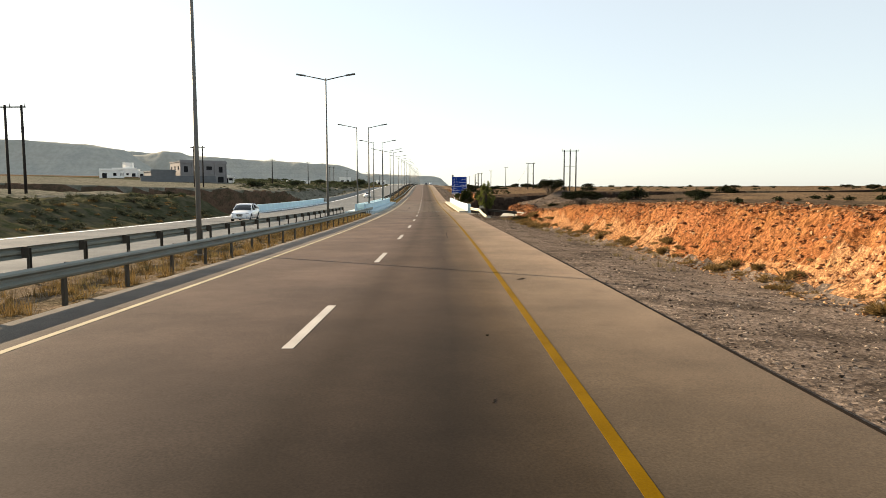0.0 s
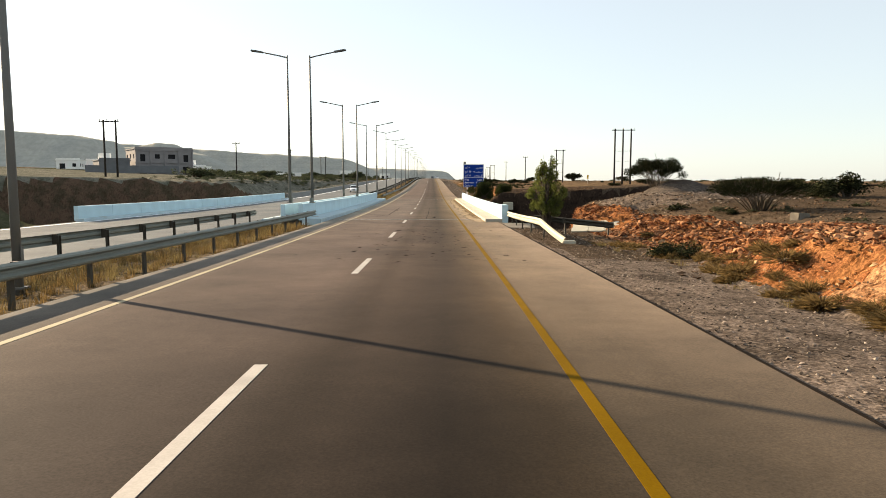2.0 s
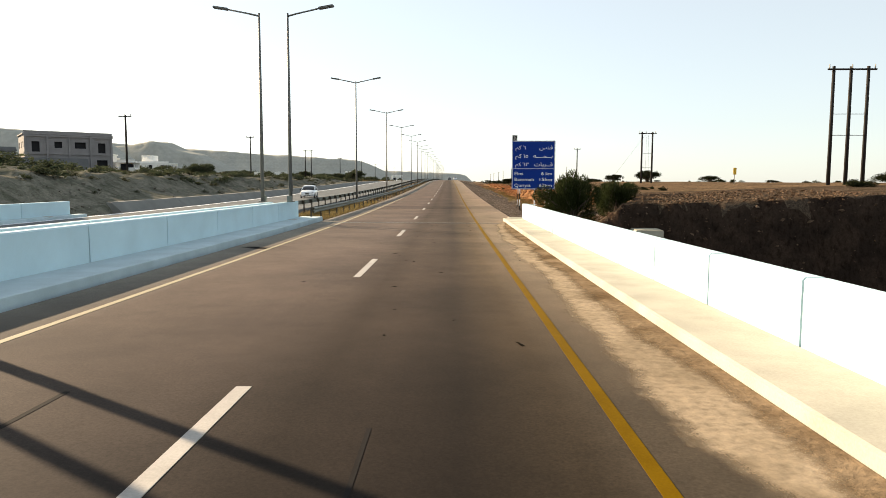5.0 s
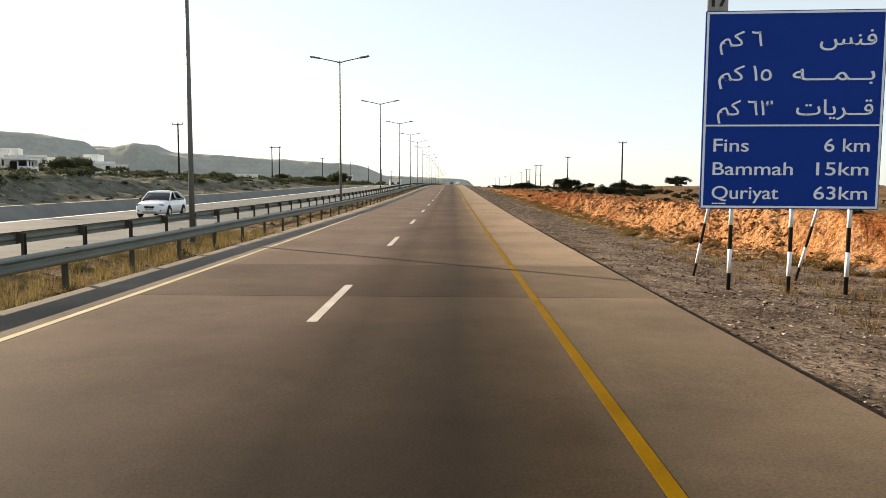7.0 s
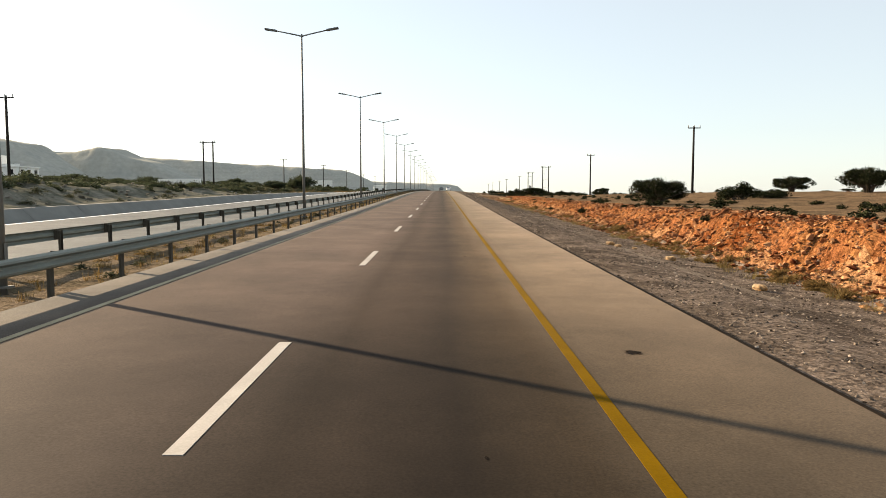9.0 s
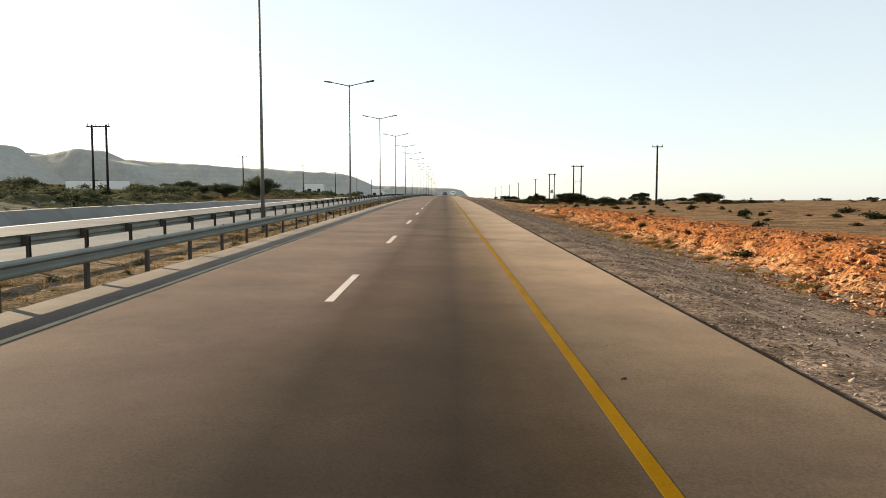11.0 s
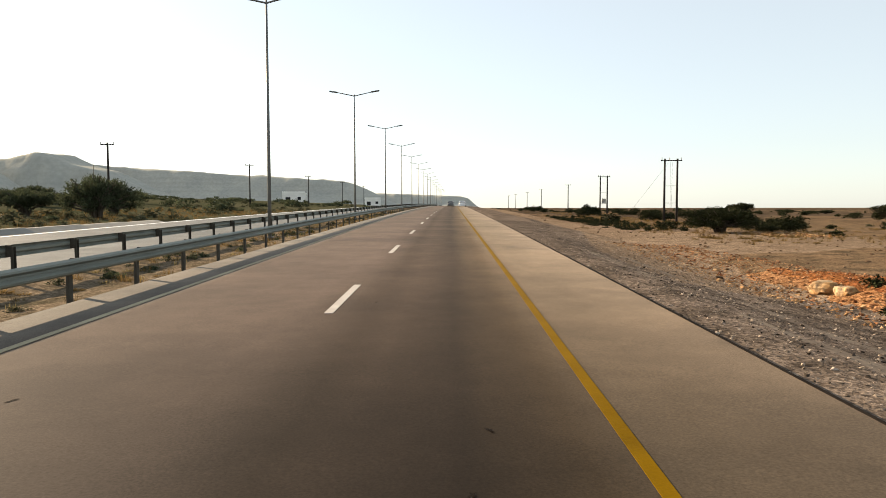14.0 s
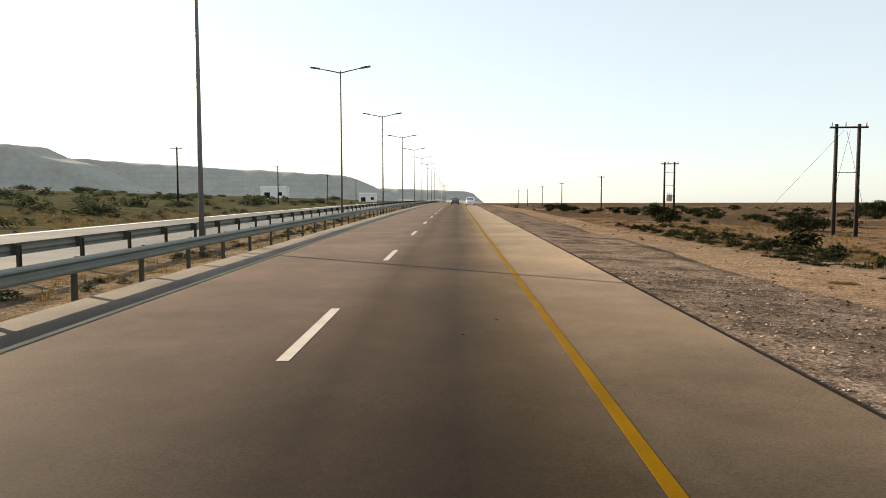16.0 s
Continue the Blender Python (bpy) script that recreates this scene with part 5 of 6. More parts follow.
for k in range(40):  # right plain
    y, lat = rnd.uniform(180, 640), rnd.uniform(16, 170)
    plant(rnd.choice(("far_shrub", "far_shrub", "far_acacia")), y, lat, rnd.uniform(0.4, 1.4) + lat * 0.008, rnd.uniform(0.5, 0.8), k)
for k in range(24):
    plant(rnd.choice(("far_shrub", "far_shrub", "far_acacia")), rnd.uniform(40, 330), rnd.uniform(60, 260), rnd.uniform(0.9, 3.0), rnd.uniform(0.5, 0.8), k)
for k in range(20):
    plant("dry", rnd.uniform(345, 430), rnd.uniform(13, 34), rnd.uniform(0.4, 1.0), rnd.uniform(0.5, 0.9), k)


def fringe(n, y0, y1, r0, r1, label, seed):
    """Dry clumps along the foot of the right bank."""
    rs = np.random.default_rng(seed)
    me = KINDS["tuft_dry"][0][1]
    co = np.empty(len(me.vertices) * 3)
    me.vertices.foreach_get("co", co)
    co = co.reshape(-1, 3)
    ys = np.sort(rs.uniform(y0, y1, n))
    ys += 1.5 * fbm(ys * 0.4, ys * 0 + 41.0)
    V = []
    for y in ys:
        lat = float(np.interp(y, TOE_Y, TOE_L)) + rs.normal() * 0.22 - 0.12
        r, a = rs.uniform(r0, r1), rs.uniform(0, 6.28)
        g = ground_at(y, lat, 0.03)
        ca, sa = math.cos(a), math.sin(a)
        V.append(np.stack([co[:, 0] * ca - co[:, 1] * sa, co[:, 0] * sa + co[:, 1] * ca, co[:, 2] * rs.uniform(0.8, 1.5)], 1) * r + np.array(g))
    V = np.concatenate(V)
    return tagged(new("scrub", mesh_of("scrub", V, np.arange(len(V)).reshape(-1, 3), me.materials[0])), label, "scrub", kind="stuff")


fringe(190, 2, 76, 0.16, 0.42, "dry olive grass along the foot of the bank", 321)
fringe(300, 170, 240, 0.14, 0.4, "dry olive grass along the foot of the bank", 322)
fringe(90, 238, 312, 0.12, 0.34, "dry olive grass along the foot of the bank", 323)


def grass(name, areas, label, seed, mat=STRAW):
    """Tufts of dry blades; areas of (y0, y1, lat0, lat1, tufts, height)."""
    rs = np.random.default_rng(seed)
    V = []
    for y0, y1, a0, a1, n, tall in areas:
        ys, ls = rs.uniform(y0, y1, n), rs.uniform(a0, a1, n)
        zs = ground_height(ys, ls) - 0.02
        xs, ws = road_x(ys) + ls, ys - ls * heading(ys)
        for x, w, z in zip(xs, ws, zs):
            m = rs.integers(22, 44)
            ang, lean, ht = rs.uniform(0, 6.28, m), rs.uniform(0.1, 0.75, m), tall * rs.uniform(0.4, 1.2, m)
            r = rs.uniform(0, 0.22, m)
            bx, by = x + r * np.cos(ang), w + r * np.sin(ang)
            tip = np.stack([bx + np.cos(ang) * lean * ht, by + np.sin(ang) * lean * ht, z + ht], 1)
            o = 0.007
            side = np.stack([-np.sin(ang) * o, np.cos(ang) * o, 0 * ang], 1)
            b0 = np.stack([bx, by, 0 * bx + z], 1)
            V.append(np.stack([b0 - side, b0 + side, tip], 1).reshape(-1, 3))
    V = np.concatenate(V)
    return tagged(new(name, mesh_of(name, V, np.arange(len(V)).reshape(-1, 3), mat)), label, "grass", kind="stuff")


grass("dry_grass", [(0, 60, -8.9, -6.0, 170, 0.24), (60, 88, -8.9, -5.9, 330, 0.3), (151, 186, -8.9, -5.65, 700, 0.32), (186, 420, -8.9, -5.6, 300, 0.16), (20, 75, 8.8, 10.4, 45, 0.28), (150, 205, 9.2, 10.8, 80, 0.26), (205, 300, 10.4, 12.2, 100, 0.26)],
      "tufts of dry yellow grass on the median and banks", 3)
grass("green_weeds", [(0, 88, -8.6, -5.7, 700, 0.34), (186, 420, -8.6, -5.7, 420, 0.22), (155, 180, 8.5, 12, 90, 0.25), (345, 420, 18, 32, 420, 0.3), (330, 430, -44, -23, 900, 0.4)],
      "low green-grey weeds on dry soil", 4, LEAF_DRY)

# ---- stones ----
OCT_V = np.array([(1, 0, 0), (-1, 0, 0), (0, 1, 0), (0, -1, 0), (0, 0, 1), (0, 0, -1)], float)
OCT_F = np.array([(0, 2, 4), (2, 1, 4), (1, 3, 4), (3, 0, 4), (2, 0, 5), (1, 2, 5), (3, 1, 5), (0, 3, 5)])


def stones(name, ys, lats, sizes, mat, label, seed, shape="chip", sink=0.25, flat=0.7):
    rs = np.random.default_rng(seed)
    bv, bf = OCT_V * (1.15 if shape == "chip" else 1.0), OCT_F
    n, m = len(ys), len(bv)
    z = ground_height(ys, lats)
    c = np.stack([road_x(ys) + lats, ys - lats * heading(ys), z], 1)
    c[:, 2] += sizes * (0.5 - sink) * flat
    v = bv[None] * (1 + rs.uniform(-0.33, 0.33, (n, m, 1))) + rs.uniform(-0.16, 0.16, (n, m, 3))
    v = v * np.stack([rs.uniform(0.6, 1.3, n), rs.uniform(0.6, 1.3, n), rs.uniform(0.45, 1.0, n) * flat], 1)[:, None] * sizes[:, None, None]
    for i, j, most in ((1, 2, 0.7), (0, 2, 0.7), (0, 1, 3.14)):
        a = rs.uniform(-most, most, n)
        ca, sa = np.cos(a)[:, None], np.sin(a)[:, None]
        v[..., i], v[..., j] = v[..., i] * ca - v[..., j] * sa, v[..., i] * sa + v[..., j] * ca
    V = (c[:, None] + v).reshape(-1, 3)
    F = (bf[None] + (np.arange(n) * m)[:, None, None]).reshape(-1, 3)
    return tagged(new(name, mesh_of(name, V, F, mat)), label, "stones", kind="stuff")


def stone_material(name, dark, light):
    m, t, b = material(name, 1.0, 0, 0.0)
    g = t.nodes.new("ShaderNodeNewGeometry")
    o = coords(t)
    c = ramp(t, g.outputs["Random Per Island"], [(0.0, dark), (0.75, tuple((x + y) / 2 for x, y in zip(dark, light))), (1.0, light)])
    fine = noise_of(t, o, 8.0, 4)
    c = mixed(t, 0.7, c, ramp(t, fine, [(0.3, (0.6, 0.58, 0.55)), (0.7, (1.2, 1.18, 1.15))]), "MULTIPLY")
    t.links.new(c, b.inputs["Base Color"])
    bump(t, b, fine, 0.5, 0.03)
    return m


ORANGE_STONE = stone_material("orange_rubble", (0.078, 0.025, 0.012), (0.45, 0.245, 0.13))
PALE_STONE = stone_material("pale_rubble", (0.15, 0.068, 0.027), (0.46, 0.31, 0.175))
GREY_STONE = stone_material("verge_gravel", (0.02, 0.016, 0.0135), (0.4, 0.335, 0.275))
SLOPE_STONE = stone_material("grey_boulders", (0.09, 0.085, 0.07), (0.3, 0.28, 0.24))
BROWN_STONE = stone_material("brown_rubble", (0.07, 0.045, 0.03), (0.18, 0.125, 0.085))


def spread(n, y0, y1, l0, l1, s0, s1, seed, power=2.2):
    rs = np.random.default_rng(seed)
    return rs.uniform(y0, y1, n), rs.uniform(l0, l1, n), s0 + (s1 - s0) * rs.random(n) ** power


stones("rubble", *spread(14000, 0, 70, 11.2, 14.0, 0.012, 0.075, 21), ORANGE_STONE, "orange broken rock on the cut bank", 22)
stones("rubble", *spread(7000, 0, 66, 10.1, 12.9, 0.012, 0.075, 23), PALE_STONE, "pale broken rock on the cut bank", 24)
stones("rubble", *spread(2600, 178, 210, 11.9, 13.6, 0.02, 0.11, 25, 2.6), ORANGE_STONE, "orange broken rock on the cut bank", 26)
stones("rubble", *spread(18000, 208, 322, 11.6, 15.3, 0.015, 0.085, 47, 2.8), ORANGE_STONE, "orange broken rock on the cut bank", 48)
stones("rubble", *spread(5200, 203, 262, 11.2, 14.2, 0.03, 0.135, 61, 2.2), ORANGE_STONE, "orange rock lumps broken out of the cut bank", 62)
stones("rubble", *spread(7500, 176, 212, 10.6, 12.9, 0.02, 0.1, 27, 2.4), PALE_STONE, "pale broken rock on the cut bank", 28)
stones("rubble", *spread(7000, 206, 330, 11.2, 14.4, 0.015, 0.09, 45, 2.8), PALE_STONE, "pale broken rock on the cut bank", 46)
sy, sl, ss = spread(19000, 60, 102, 10.9, 16.8, 0.02, 0.14, 29, 2.4)
keep = (sl < np.interp(sy, SCREE_Y, SCREE_L)) & ~((sy > 84.3) & (sy < 89.4) & (sl < 13.9))
stones("rubble", sy[keep], sl[keep], ss[keep], ORANGE_STONE, "orange rubble slope beside the wadi", 30)
stones("rubble", *spread(3200, 146, 180, 7.5, 15, 0.012, 0.06, 41, 3.0), BROWN_STONE, "brown rubble round the sign's posts", 42)
stones("rubble", *spread(5000, 60, 98, 8.5, 30, 0.015, 0.11, 31, 2.6), BROWN_STONE, "brown rubble on the ground above the wadi", 32)
stones("rubble", *spread(4200, 86, 101, 14.0, 25.0, 0.015, 0.1, 63, 2.4), GREY_STONE, "grey stones on the gravel mound above the wadi", 64)
stones("rubble", *spread(1100, 150, 330, -32, -22.8, 0.05, 0.26, 33, 2.5), SLOPE_STONE, "grey boulders on the slope beyond the opposite carriageway", 34)
stones("rubble", *spread(1700, 330, 430, 11, 34, 0.02, 0.12, 35, 2.8), BROWN_STONE, "scattered stones on the dirt pull-off", 36)
stones("rubble", *spread(6000, 147, 166, 9.5, 28, 0.02, 0.13, 39, 2.6), BROWN_STONE, "brown rubble on the wadi bank", 40)
stones("gravel", *spread(60000, 0, 368, 6.1, 10.4, 0.01, 0.044, 37, 2.2), GREY_STONE, "grey gravel on the road verge", 38, "oct")
stones("gravel", *spread(12000, 203, 340, 10.4, 12.7, 0.009, 0.042, 65, 2.2), GREY_STONE, "grey gravel along the foot of the bank", 66, "oct")
stones("rubble", *spread(1900, 326, 345, 10.6, 14.6, 0.012, 0.06, 51, 2.4), PALE_STONE, "pale rubble at the end of the bank", 52)
stones("rubble", *spread(2300, 318, 346, 11.8, 15.0, 0.012, 0.07, 55, 2.4), ORANGE_STONE, "orange rubble at the end of the bank", 56)
stones("rubble", *spread(420, 355, 362, 25.0, 29.5, 0.04, 0.2, 53, 1.8), PALE_STONE, "pile of pale rubble on the plain", 54)
def boulder(y, lat, r, seed, long=1.25, up=0.2, label="pale weathered boulder at the foot of the bank", sink=0.0):
    rs = np.random.default_rng(seed)
    bm = bmesh.new()
    bmesh.ops.create_icosphere(bm, subdivisions=3, radius=1.0)
    off = Vector((seed * 7.0, 0, 0))
    for v in bm.verts:
        c = v.co.copy()
        v.co *= 1 + 0.34 * noise.noise(c * 1.6 + off) + 0.16 * noise.noise(c * 4.2 + off) + 0.07 * noise.noise(c * 9.0 + off)
        v.co.z = min(v.co.z, 0.72 + 0.1 * noise.noise(c * 3.0 + off))
    bm.transform(Matrix.Diagonal((r, r * long, r * 0.82, 1)))
    me = bpy.data.meshes.new("boulder")
    bm.to_mesh(me)
    bm.free()
    me.materials.append(LIMESTONE)
    g = ground_at(y, lat, sink)
    ob = tagged(new("boulder", me), label, "boulder", "boulders on the verge")
    ob.matrix_basis = pose(g.x, g.y, g.z + r * up, 0, 0, rs.uniform(-25, 25))


LIMESTONE = earth("pale_limestone", [(0.35, (0.34, 0.25, 0.155)), (0.65, (0.42, 0.33, 0.22))], (0.25, 0.145, 0.065), pebbles=False, bumpy=0.7, cracked=0.5)
for n, (y, lat, r) in enumerate(((225.6, 8.8, 0.17), (225.2, 9.0, 0.12), (225.0, 9.6, 0.1), (190.0, 8.9, 0.12), (214.0, 9.5, 0.16), (221.0, 9.7, 0.16), (332.6, 12.1, 0.1))):
    boulder(y, lat, r, 200 + n)
for n, (y, lat, r, long) in enumerate(((327.1, 13.2, 0.42, 1.5), (326.1, 13.3, 0.3, 1.2), (322.0, 12.9, 0.44, 1.3), (321.1, 12.95, 0.4, 1.2), (320.2, 13.1, 0.42, 1.1), (319.3, 13.15, 0.34, 1.2), (318.6, 13.3, 0.26, 1.0),
                                     (314.2, 13.4, 0.3, 1.2), (313.5, 13.3, 0.42, 1.0), (312.8, 13.4, 0.32, 1.1), (307.6, 14.1, 0.26, 1.6), (306.9, 14.4, 0.2, 1.0))):
    boulder(y, lat, r, 230 + n, long, 0.12, "pale limestone boulder set in the low orange bank")
cairn_foot = ground_at(322.85, 13.75)
cairn = thing("cairn", pose(cairn_foot.x, cairn_foot.y, cairn_foot.z), "small cairn of stacked pale and brown stones", "cairn")
for n, (r, h) in enumerate(((0.2, 0.05), (0.17, 0.19), (0.15, 0.32))):
    bm = bmesh.new()
    bmesh.ops.create_icosphere(bm, subdivisions=2, radius=r)
    for v in bm.verts:
        v.co *= 1 + 0.3 * noise.noise(v.co * 9.0 + Vector((n * 5.0, 1, 0)))
        v.co.z *= 0.52
    bm.transform(Matrix.Translation((0.02 * n, 0.0, h)))
    part("stone", bm, cairn, LIMESTONE if n != 1 else BROWN_STONE)

# concrete block on the rubble
g = ground_at(75.2, 18.2)
block = thing("concrete_block", pose(g.x, g.y, g.z - 0.12, 0, 3, 24), "square pale concrete block on the rubble bank", "concrete block")
part("block", box(0.7, 0.5, 0.4, 0, 0, 0, 0.03), block, APRON)

p = at(149.6, 13.2, -1.5)
block = thing("concrete_block", pose(p.x, p.y, p.z, 0, 0, -4), "pale concrete block set in the wadi bank", "concrete block")
# cream colour puts sunlight on a block whose front lies in shade
part("block", box(1.5, 2.2, 1.1, 0, 0, 0, 0.04), block, SUNLIT_CREAM)

# yellow marker on the plain
g = ground_at(189.0, 34.0)
marker = thing("marker_post", pose(g.x, g.y, g.z), "small yellow marker plate on a thin post", "marker post")
part("post", tube([(0, 0, -0.3), (0, 0, 1.7)], [0.04, 0.04], 8), marker, BARE)
part("plate", box(0.34, 0.03, 0.75, 0, -0.055, 1.1, 0.005), marker, plain("marker_yellow", (0.6, 0.36, 0.03), 0.6, bumpy=0))

# gravel heap above the wadi
DARK_GRAVEL = earth("dark_gravel", [(0.3, (0.08, 0.069, 0.061)), (0.7, (0.12, 0.103, 0.089))], (0.06, 0.052, 0.046))
a_, r_ = np.meshgrid(np.linspace(0, 2 * math.pi, 33)[:-1], np.linspace(0, 1, 9), indexing="ij")
hy, hl = 93.4, 19.2
gx = hl + 2.9 * r_ * np.cos(a_)
gy = hy + 2.6 * r_ * np.sin(a_)
gz = 0.72 * (1 - r_ ** 1.5) * (1 + 0.15 * fbm(gx, gy)) + ground_height(gy, gx) - 0.1
idx = np.arange(a_.size).reshape(a_.shape)
qf = np.stack([idx[:, :-1], idx[:, 1:], np.roll(idx, -1, 0)[:, 1:], np.roll(idx, -1, 0)[:, :-1]], -1).reshape(-1, 4)
tagged(new("gravel_mound", mesh_of("gravel_mound", np.stack([road_x(gy) + gx, gy - gx * heading(gy), gz], -1).reshape(-1, 3), qf, DARK_GRAVEL, True)), "mound of dark gravel above the wadi", "mound")

# ---- buildings ----
RENDER_GREY = plain("unpainted_render", (0.23, 0.22, 0.22), 0.95, var=0.2, scale=0.5)
BLOCK_GREY = plain("grey_blockwork", (0.14, 0.145, 0.15), 0.95, var=0.2, scale=0.7)
WHITEWASH = plain("whitewash", (0.85, 0.83, 0.78), 0.9, var=0.1, scale=0.5)
UNLIT_DARK = plain("unlit_interior", (0.02, 0.02, 0.022), 0.9, bumpy=0)


def holed_wall(w, h, holes, t, mat, parent, name="wall", m=None):
    """A wall of width w and height h in the x-z plane with openings (x, z, w, h) through it."""
    bm = bmesh.new()
    xs = sorted({0.0, w, *[a for x, z, ww, hh in holes for a in (x, x + ww)]})
    zs = sorted({0.0, h, *[a for x, z, ww, hh in holes for a in (z, z + hh)]})
    for x0, x1 in zip(xs, xs[1:]):
        for z0, z1 in zip(zs, zs[1:]):
            cx, cz = (x0 + x1) / 2, (z0 + z1) / 2
            if any(x < cx < x + ww and z < cz < z + hh for x, z, ww, hh in holes):
                continue
            box(x1 - x0, t, z1 - z0, cx, t / 2, z0, bm=bm)
    bmesh.ops.remove_doubles(bm, verts=bm.verts, dist=0.001)
    return part(name, bm, parent, mat, m=m)


def house(y, lat, z, turn, w, d, h, mat, label, storeys=1, tower=None, frame=False):
    """A flat-roofed house whose front runs along local x and faces local -y."""
    p = at(y, lat)
    ob = thing("house", pose(p.x, p.y, z, 0, 0, turn), label, "house", "houses")
    sh = h / storeys
    holes = []
    for s in range(storeys):
        n = max(2, int(w / 3.6))
        for k in range(n):
            ww = 1.5 if (k + s) % 3 else 2.2
            holes.append((w * (k + 0.5) / n - ww / 2, s * sh + (1.0 if k % 3 else 0.1), ww, 1.35 if k % 3 else 2.2))
    side = [(d * (k + 0.5) / 3 - 0.7, s * sh + 1.0, 1.4, 1.35) for s in range(storeys) for k in range(3)]
    holed_wall(w, h, holes, 0.25, mat, ob, "wall")
    holed_wall(d - 0.006, h - 0.003, side, 0.25, mat, ob, "wall", pose(w, 0.003, 0, 0, 0, 90))
    holed_wall(d - 0.006, h - 0.003, side, 0.25, mat, ob, "wall", pose(0.25, 0.003, 0, 0, 0, 90))
    holed_wall(w - 0.01, h - 0.003, [], 0.25, mat, ob, "wall", pose(0.005, d - 0.25, 0))
    # solid dark block stands in for the unlit inside behind the openings
    part("unlit_core", box(w - 1.2, d - 1.4, h - 0.3, w / 2, d / 2, 0.05), ob, UNLIT_DARK)
    part("roof", box(w + 0.5, d + 0.5, 0.28, w / 2, d / 2, h + 0.003, 0.02), ob, mat)
    part("parapet", box(w + 0.1, 0.18, 0.55, w / 2, 0.1, h + 0.285), ob, mat)
    if frame:
        for s in range(1, storeys + 1):
            part("ledge", box(w + 0.3, 0.3, 0.35, w / 2, -0.12, s * sh - 0.4), ob, mat)
        n = int(w / 4.2)
        for k in range(n + 1):
            part("column", box(0.4, 0.36, h - 0.05, 0.2 + (w - 0.4) * k / n, -0.19, 0), ob, mat)
    if tower:
        tx, tw, th = tower
        part("tower", box(tw, d * 0.5, th, tx, d * 0.5, h + 0.29, 0.03), ob, mat)
    return ob


def left_ground(y, lat):
    return float(ground_height(y, lat)) - 0.1


big_turn = math.degrees(math.atan2(10.7, 13.5))
house(258.2, -88.2, left_ground(262, -82), big_turn, 17.2, 11.5, 11.2 - left_ground(262, -82), RENDER_GREY, "unfinished grey concrete house of two storeys with empty windows", 2, frame=True)
house(252.6, -96.5, left_ground(262, -82), big_turn, 8.5, 9.0, 3.9, BLOCK_GREY, "low grey block annex beside the unfinished house")
yard = thing("yard_wall", pose(*at(248.0, -98.5)[:2], left_ground(250, -95), 0, 0, big_turn - 4), "low grey block wall round the yard", "yard wall")
part("wall", box(26.0, 0.2, 2.2, 13.0, 0, 0, 0.01), yard, BLOCK_GREY)
white_yard = thing("yard_wall", pose(*at(382.0, -74.0)[:2], left_ground(382, -68), 0, 0, 0), "long low white yard wall on the plain", "yard wall")
part("wall", box(13.0, 0.25, 1.7, 6.5, 0, 0, 0.02), white_yard, WHITEWASH)
house(281.5, -85.0, left_ground(280, -84), 12, 3.8, 4.5, 3.9, WHITEWASH, "small white flat-roofed house", 1)
house(281.0, -79.3, left_ground(280, -79), 12, 4.0, 4.5, 2.1, WHITEWASH, "low white outbuilding beside a small house", 1)
house(374.0, -118.0, left_ground(376, -111), 3, 13.8, 9.0, 2.9, WHITEWASH, "white flat-roofed house with a roof tower", 1, (5.0, 4.5, 2.9))
house(372.0, -134.0, left_ground(372, -134), 8, 9.0, 8.0, 4.0, WHITEWASH, "white flat-roofed house on the plain", 1)
house(455.0, -200.0, left_ground(455, -200), 12, 15.0, 10.0, 5.0, WHITEWASH, "white flat-roofed house with a roof tower", 1, (9.0, 6.0, 4.0))
house(462.0, -186.0, left_ground(462, -190), 12, 12.0, 8.0, 3.2, WHITEWASH, "low white house with a flat roof", 1)
house(330.0, -150.0, left_ground(330, -150), 10, 9.0, 7.0, 3.6, WHITEWASH, "white flat-roofed house on the plain", 1)
house(620.0, -75.0, left_ground(620, -75), 8, 10.0, 8.0, 4.0, WHITEWASH, "small far white house", 1)
house(700.0, -48.0, left_ground(700, -48), 8, 9.0, 8.0, 3.8, WHITEWASH, "small far white house", 1)

# ---- cars ----
CAR_WHITE, t_, b_ = material("white_car_paint", 0.25, 0, 0.5)
b_.inputs["Base Color"].default_value = (0.75, 0.76, 0.78, 1)
b_.inputs["Coat Weight"].default_value = 0.6
GLASS, t_, b_ = material("dark_car_glass", 0.08, 0, 0.6)
b_.inputs["Base Color"].default_value = (0.012, 0.014, 0.016, 1)
TYRE = plain("tyre_rubber", (0.02, 0.02, 0.02), 0.85, bumpy=0.1)
CHROME, t_, b_ = material("bright_metal", 0.25, 1.0)
b_.inputs["Base Color"].default_value = (0.6, 0.6, 0.62, 1)
LENS, t_, b_ = material("headlight_lens", 0.1, 0.3)
b_.inputs["Base Color"].default_value = (0.5, 0.52, 0.55, 1)


def lofted(sections):
    """A closed skin through rings of points."""
    bm = bmesh.new()
    rings = [[bm.verts.new(v) for v in s] for s in sections]
    n = len(rings[0])
    for a, b in zip(rings, rings[1:]):
        for k in range(n):
            f = bm.faces.new((a[k], a[(k + 1) % n], b[(k + 1) % n], b[k]))
            f.smooth = True
    bm.faces.new(rings[0][::-1])
    bm.faces.new(rings[-1])
    bmesh.ops.recalc_face_normals(bm, faces=bm.faces)
    return bm


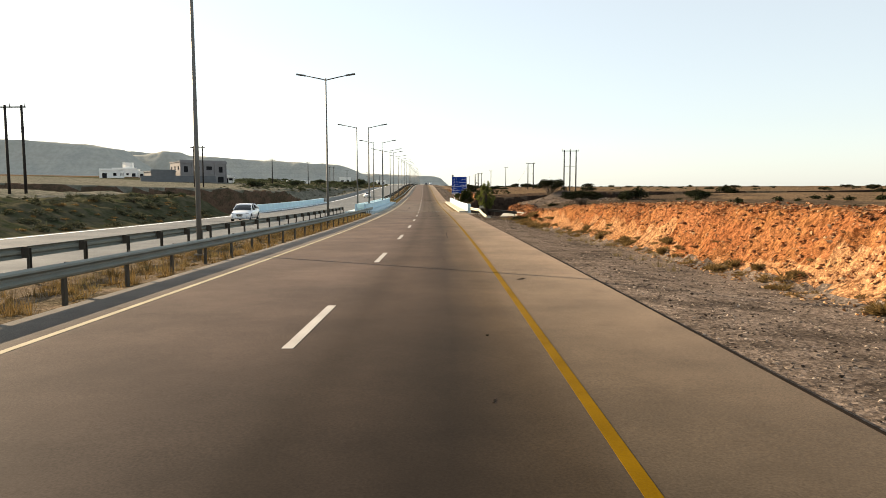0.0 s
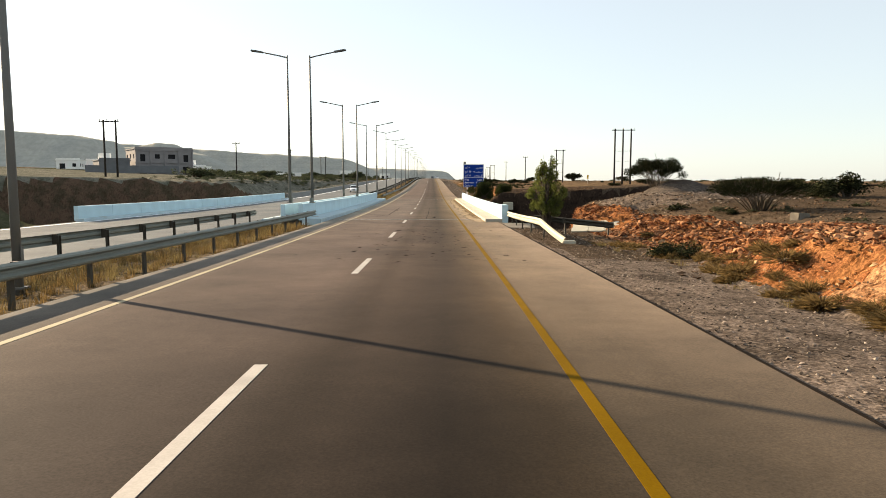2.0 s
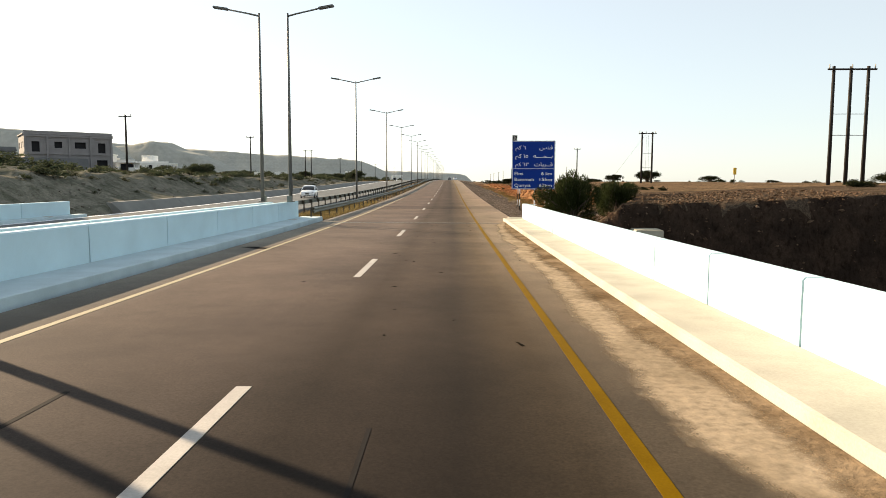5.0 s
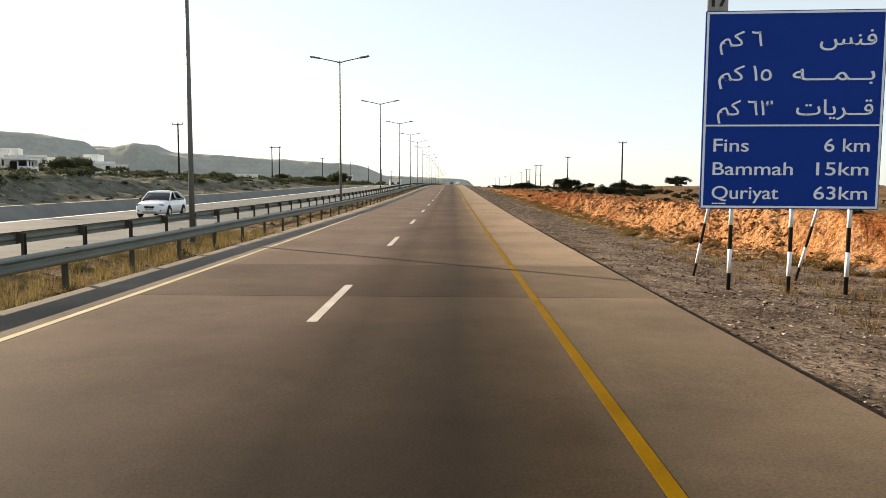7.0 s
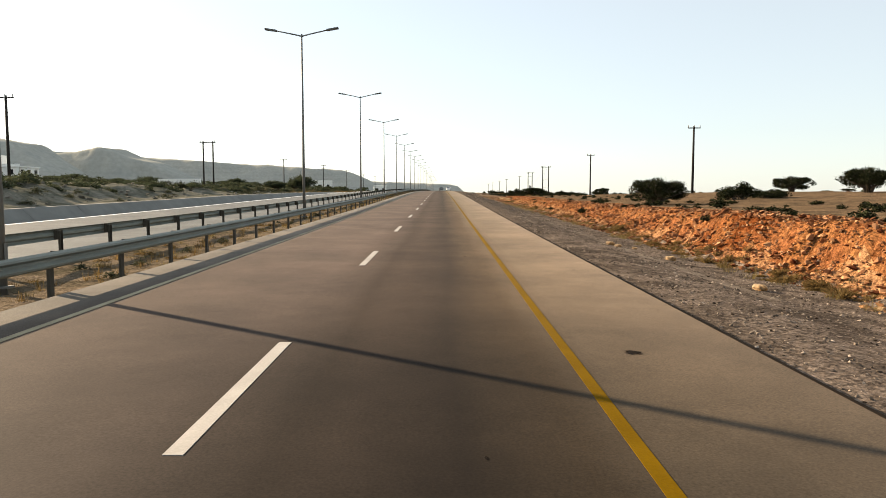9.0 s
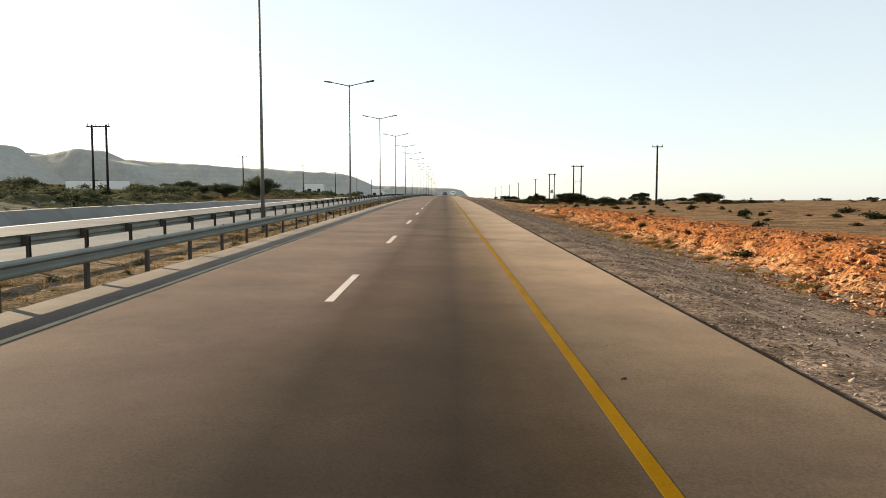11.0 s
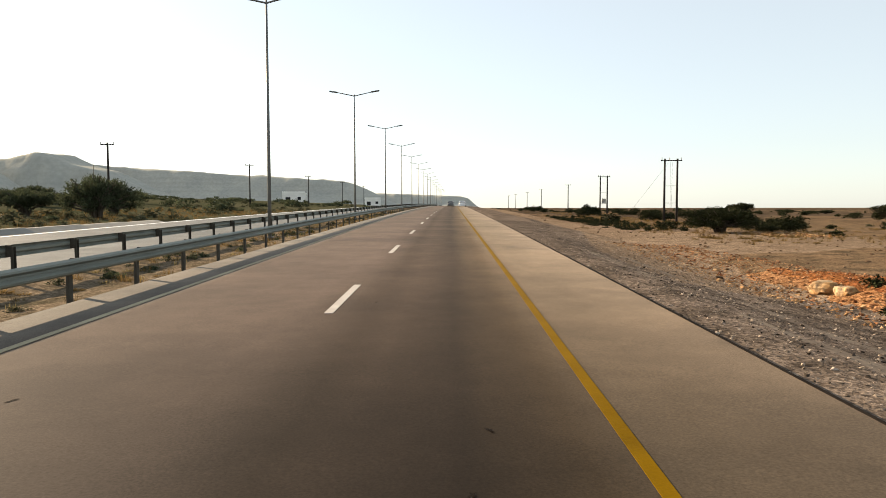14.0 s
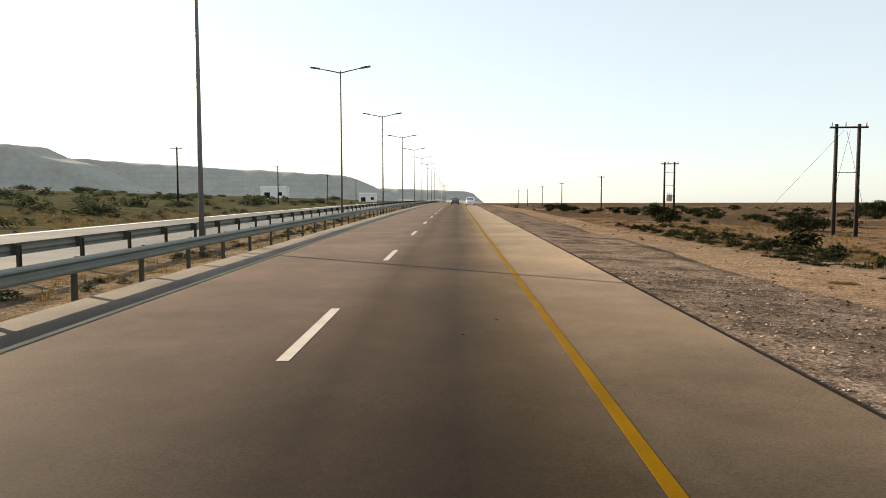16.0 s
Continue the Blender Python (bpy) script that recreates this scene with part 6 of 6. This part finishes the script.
def ring(y, half, z0, z1, crown=0.03):
    """A cross-section of the body: sill, flank, shoulder and lid."""
    right = [(half * 0.86, z0), (half * 0.97, z0 + 0.1), (half, z0 + (z1 - z0) * 0.45), (half * 0.985, z0 + (z1 - z0) * 0.72), (half * 0.9, z1 - 0.035), (half * 0.72, z1), (half * 0.3, z1 + crown)]
    return [(x, y, z) for x, z in right] + [(-x, y, z) for x, z in right[::-1]]


def deck(yy, half, z, drop=0.05):
    return [(-half, yy, z - drop), (half, yy, z - drop), (half * 0.95, yy, z), (half * 0.5, yy, z + 0.02), (-half * 0.5, yy, z + 0.02), (-half * 0.95, yy, z)]


RED_LENS = plain("red_lens", (0.3, 0.01, 0.01), 0.3, bumpy=0)


def sedan(y, lat, turn, label, length=4.4, paint=None):
    """A four-door saloon; its nose points to local -y."""
    p = at(y, lat)
    ob = thing("car", pose(p.x, p.y, p.z, 0, 0, turn), label, "car", "cars on the road")
    L = length / 2
    paint = paint or CAR_WHITE
    w = 0.86
    body = part("body", lofted([ring(-L, 0.6, 0.36, 0.66), ring(-L + 0.06, 0.72, 0.26, 0.72), ring(-L + 0.2, 0.81, 0.21, 0.77), ring(-L + 0.5, w * 0.985, 0.2, 0.84), ring(-L + 1.0, w, 0.2, 0.94), ring(-L + 1.35, w, 0.2, 1.0), ring(-0.2, w, 0.2, 1.02), ring(L - 1.1, w, 0.2, 1.06), ring(L - 0.5, w * 0.985, 0.22, 1.09), ring(L - 0.12, 0.8, 0.27, 1.06), ring(L - 0.03, 0.74, 0.34, 1.0), ring(L, 0.62, 0.4, 0.9)]), ob, paint)
    part("cabin_glass", lofted([deck(-L + 1.12, 0.77, 0.98), deck(-L + 1.45, 0.71, 1.22), deck(-L + 1.82, 0.64, 1.44), deck(-L + 2.3, 0.62, 1.47), deck(L - 1.5, 0.61, 1.46), deck(L - 0.95, 0.66, 1.27), deck(L - 0.5, 0.72, 1.07)]), body, GLASS)
    part("roof", lofted([deck(-L + 1.72, 0.66, 1.42), deck(-L + 1.9, 0.655, 1.475, 0.07), deck(-L + 2.35, 0.64, 1.51, 0.07), deck(L - 1.55, 0.63, 1.495, 0.07), deck(L - 1.28, 0.64, 1.43)]), body, paint)
    for k in (-1, 1):
        part("pillar", tube([(k * 0.79, -L + 1.1, 0.98), (k * 0.655, -L + 1.82, 1.44)], [0.04, 0.035], 6), body, paint)
        part("pillar", tube([(k * 0.8, 0.1, 0.99), (k * 0.64, 0.06, 1.47)], [0.04, 0.035], 6), body, paint)
        part("pillar", tube([(k * 0.77, L - 0.5, 1.05), (k * 0.68, L - 0.95, 1.26), (k * 0.64, L - 1.4, 1.45)], [0.08, 0.075, 0.06], 6), body, paint)
        part("window_sill", box(0.02, length - 1.75, 0.05, k * 0.8, 0.3, 0.985, 0.008), body, GLASS)
        part("mirror", box(0.19, 0.11, 0.13, k * 0.95, -L + 1.42, 0.98, 0.035), body, GLASS)
        part("headlight", box(0.34, 0.3, 0.15, k * 0.6, -L + 0.2, 0.62, 0.05), body, LENS)
        part("fog_recess", box(0.17, 0.1, 0.13, k * 0.58, -L + 0.06, 0.34, 0.03), body, GLASS)
        part("door_handle", box(0.02, 0.16, 0.03, k * (w + 0.006), 0.25, 0.84, 0.006), body, paint)
        part("tail_light", box(0.3, 0.12, 0.2, k * 0.6, L - 0.08, 0.78, 0.03), body, RED_LENS)
        for wy in (-L + 0.84, L - 0.92):
            part("wheel_arch", tube([(k * (w - 0.05), wy, 0.33), (k * (w + 0.004), wy, 0.33)], [0.37, 0.365], 20), body, TYRE)
            wheel = part("wheel", tube([(k * 0.7, wy, 0.3), (k * 0.72, wy, 0.3), (k * 0.86, wy, 0.3), (k * 0.88, wy, 0.3)], [0.27, 0.3, 0.3, 0.27], 20), ob, TYRE)
            part("rim", tube([(k * 0.862, wy, 0.3), (k * 0.886, wy, 0.3)], [0.19, 0.175], 14), wheel, CHROME)
    part("grille", box(0.6, 0.08, 0.17, 0, -L + 0.03, 0.5, 0.03), body, GLASS)
    part("lower_grille", box(0.84, 0.08, 0.12, 0, -L + 0.05, 0.29, 0.02), body, GLASS)
    part("number_plate", box(0.44, 0.03, 0.11, 0, -L - 0.01, 0.41, 0.006), body, BARE)
    return ob


sedan(64.0, -15.2, turn_at(64) + 2, "white saloon car coming along the opposite carriageway", 4.6)
sedan(196.0, -15.2, turn_at(195) + 4, "small white saloon car on the opposite carriageway", 4.3)
sedan(482.0, 4.7, turn_at(480) + 180, "white car on the shoulder of the road")
CAR_GREY, t_, b_ = material("grey_car_paint", 0.3, 0.3, 0.5)
b_.inputs["Base Color"].default_value = (0.12, 0.125, 0.13, 1)
sedan(505.0, 1.7, turn_at(500) + 180, "grey car far ahead on the road", paint=CAR_GREY)
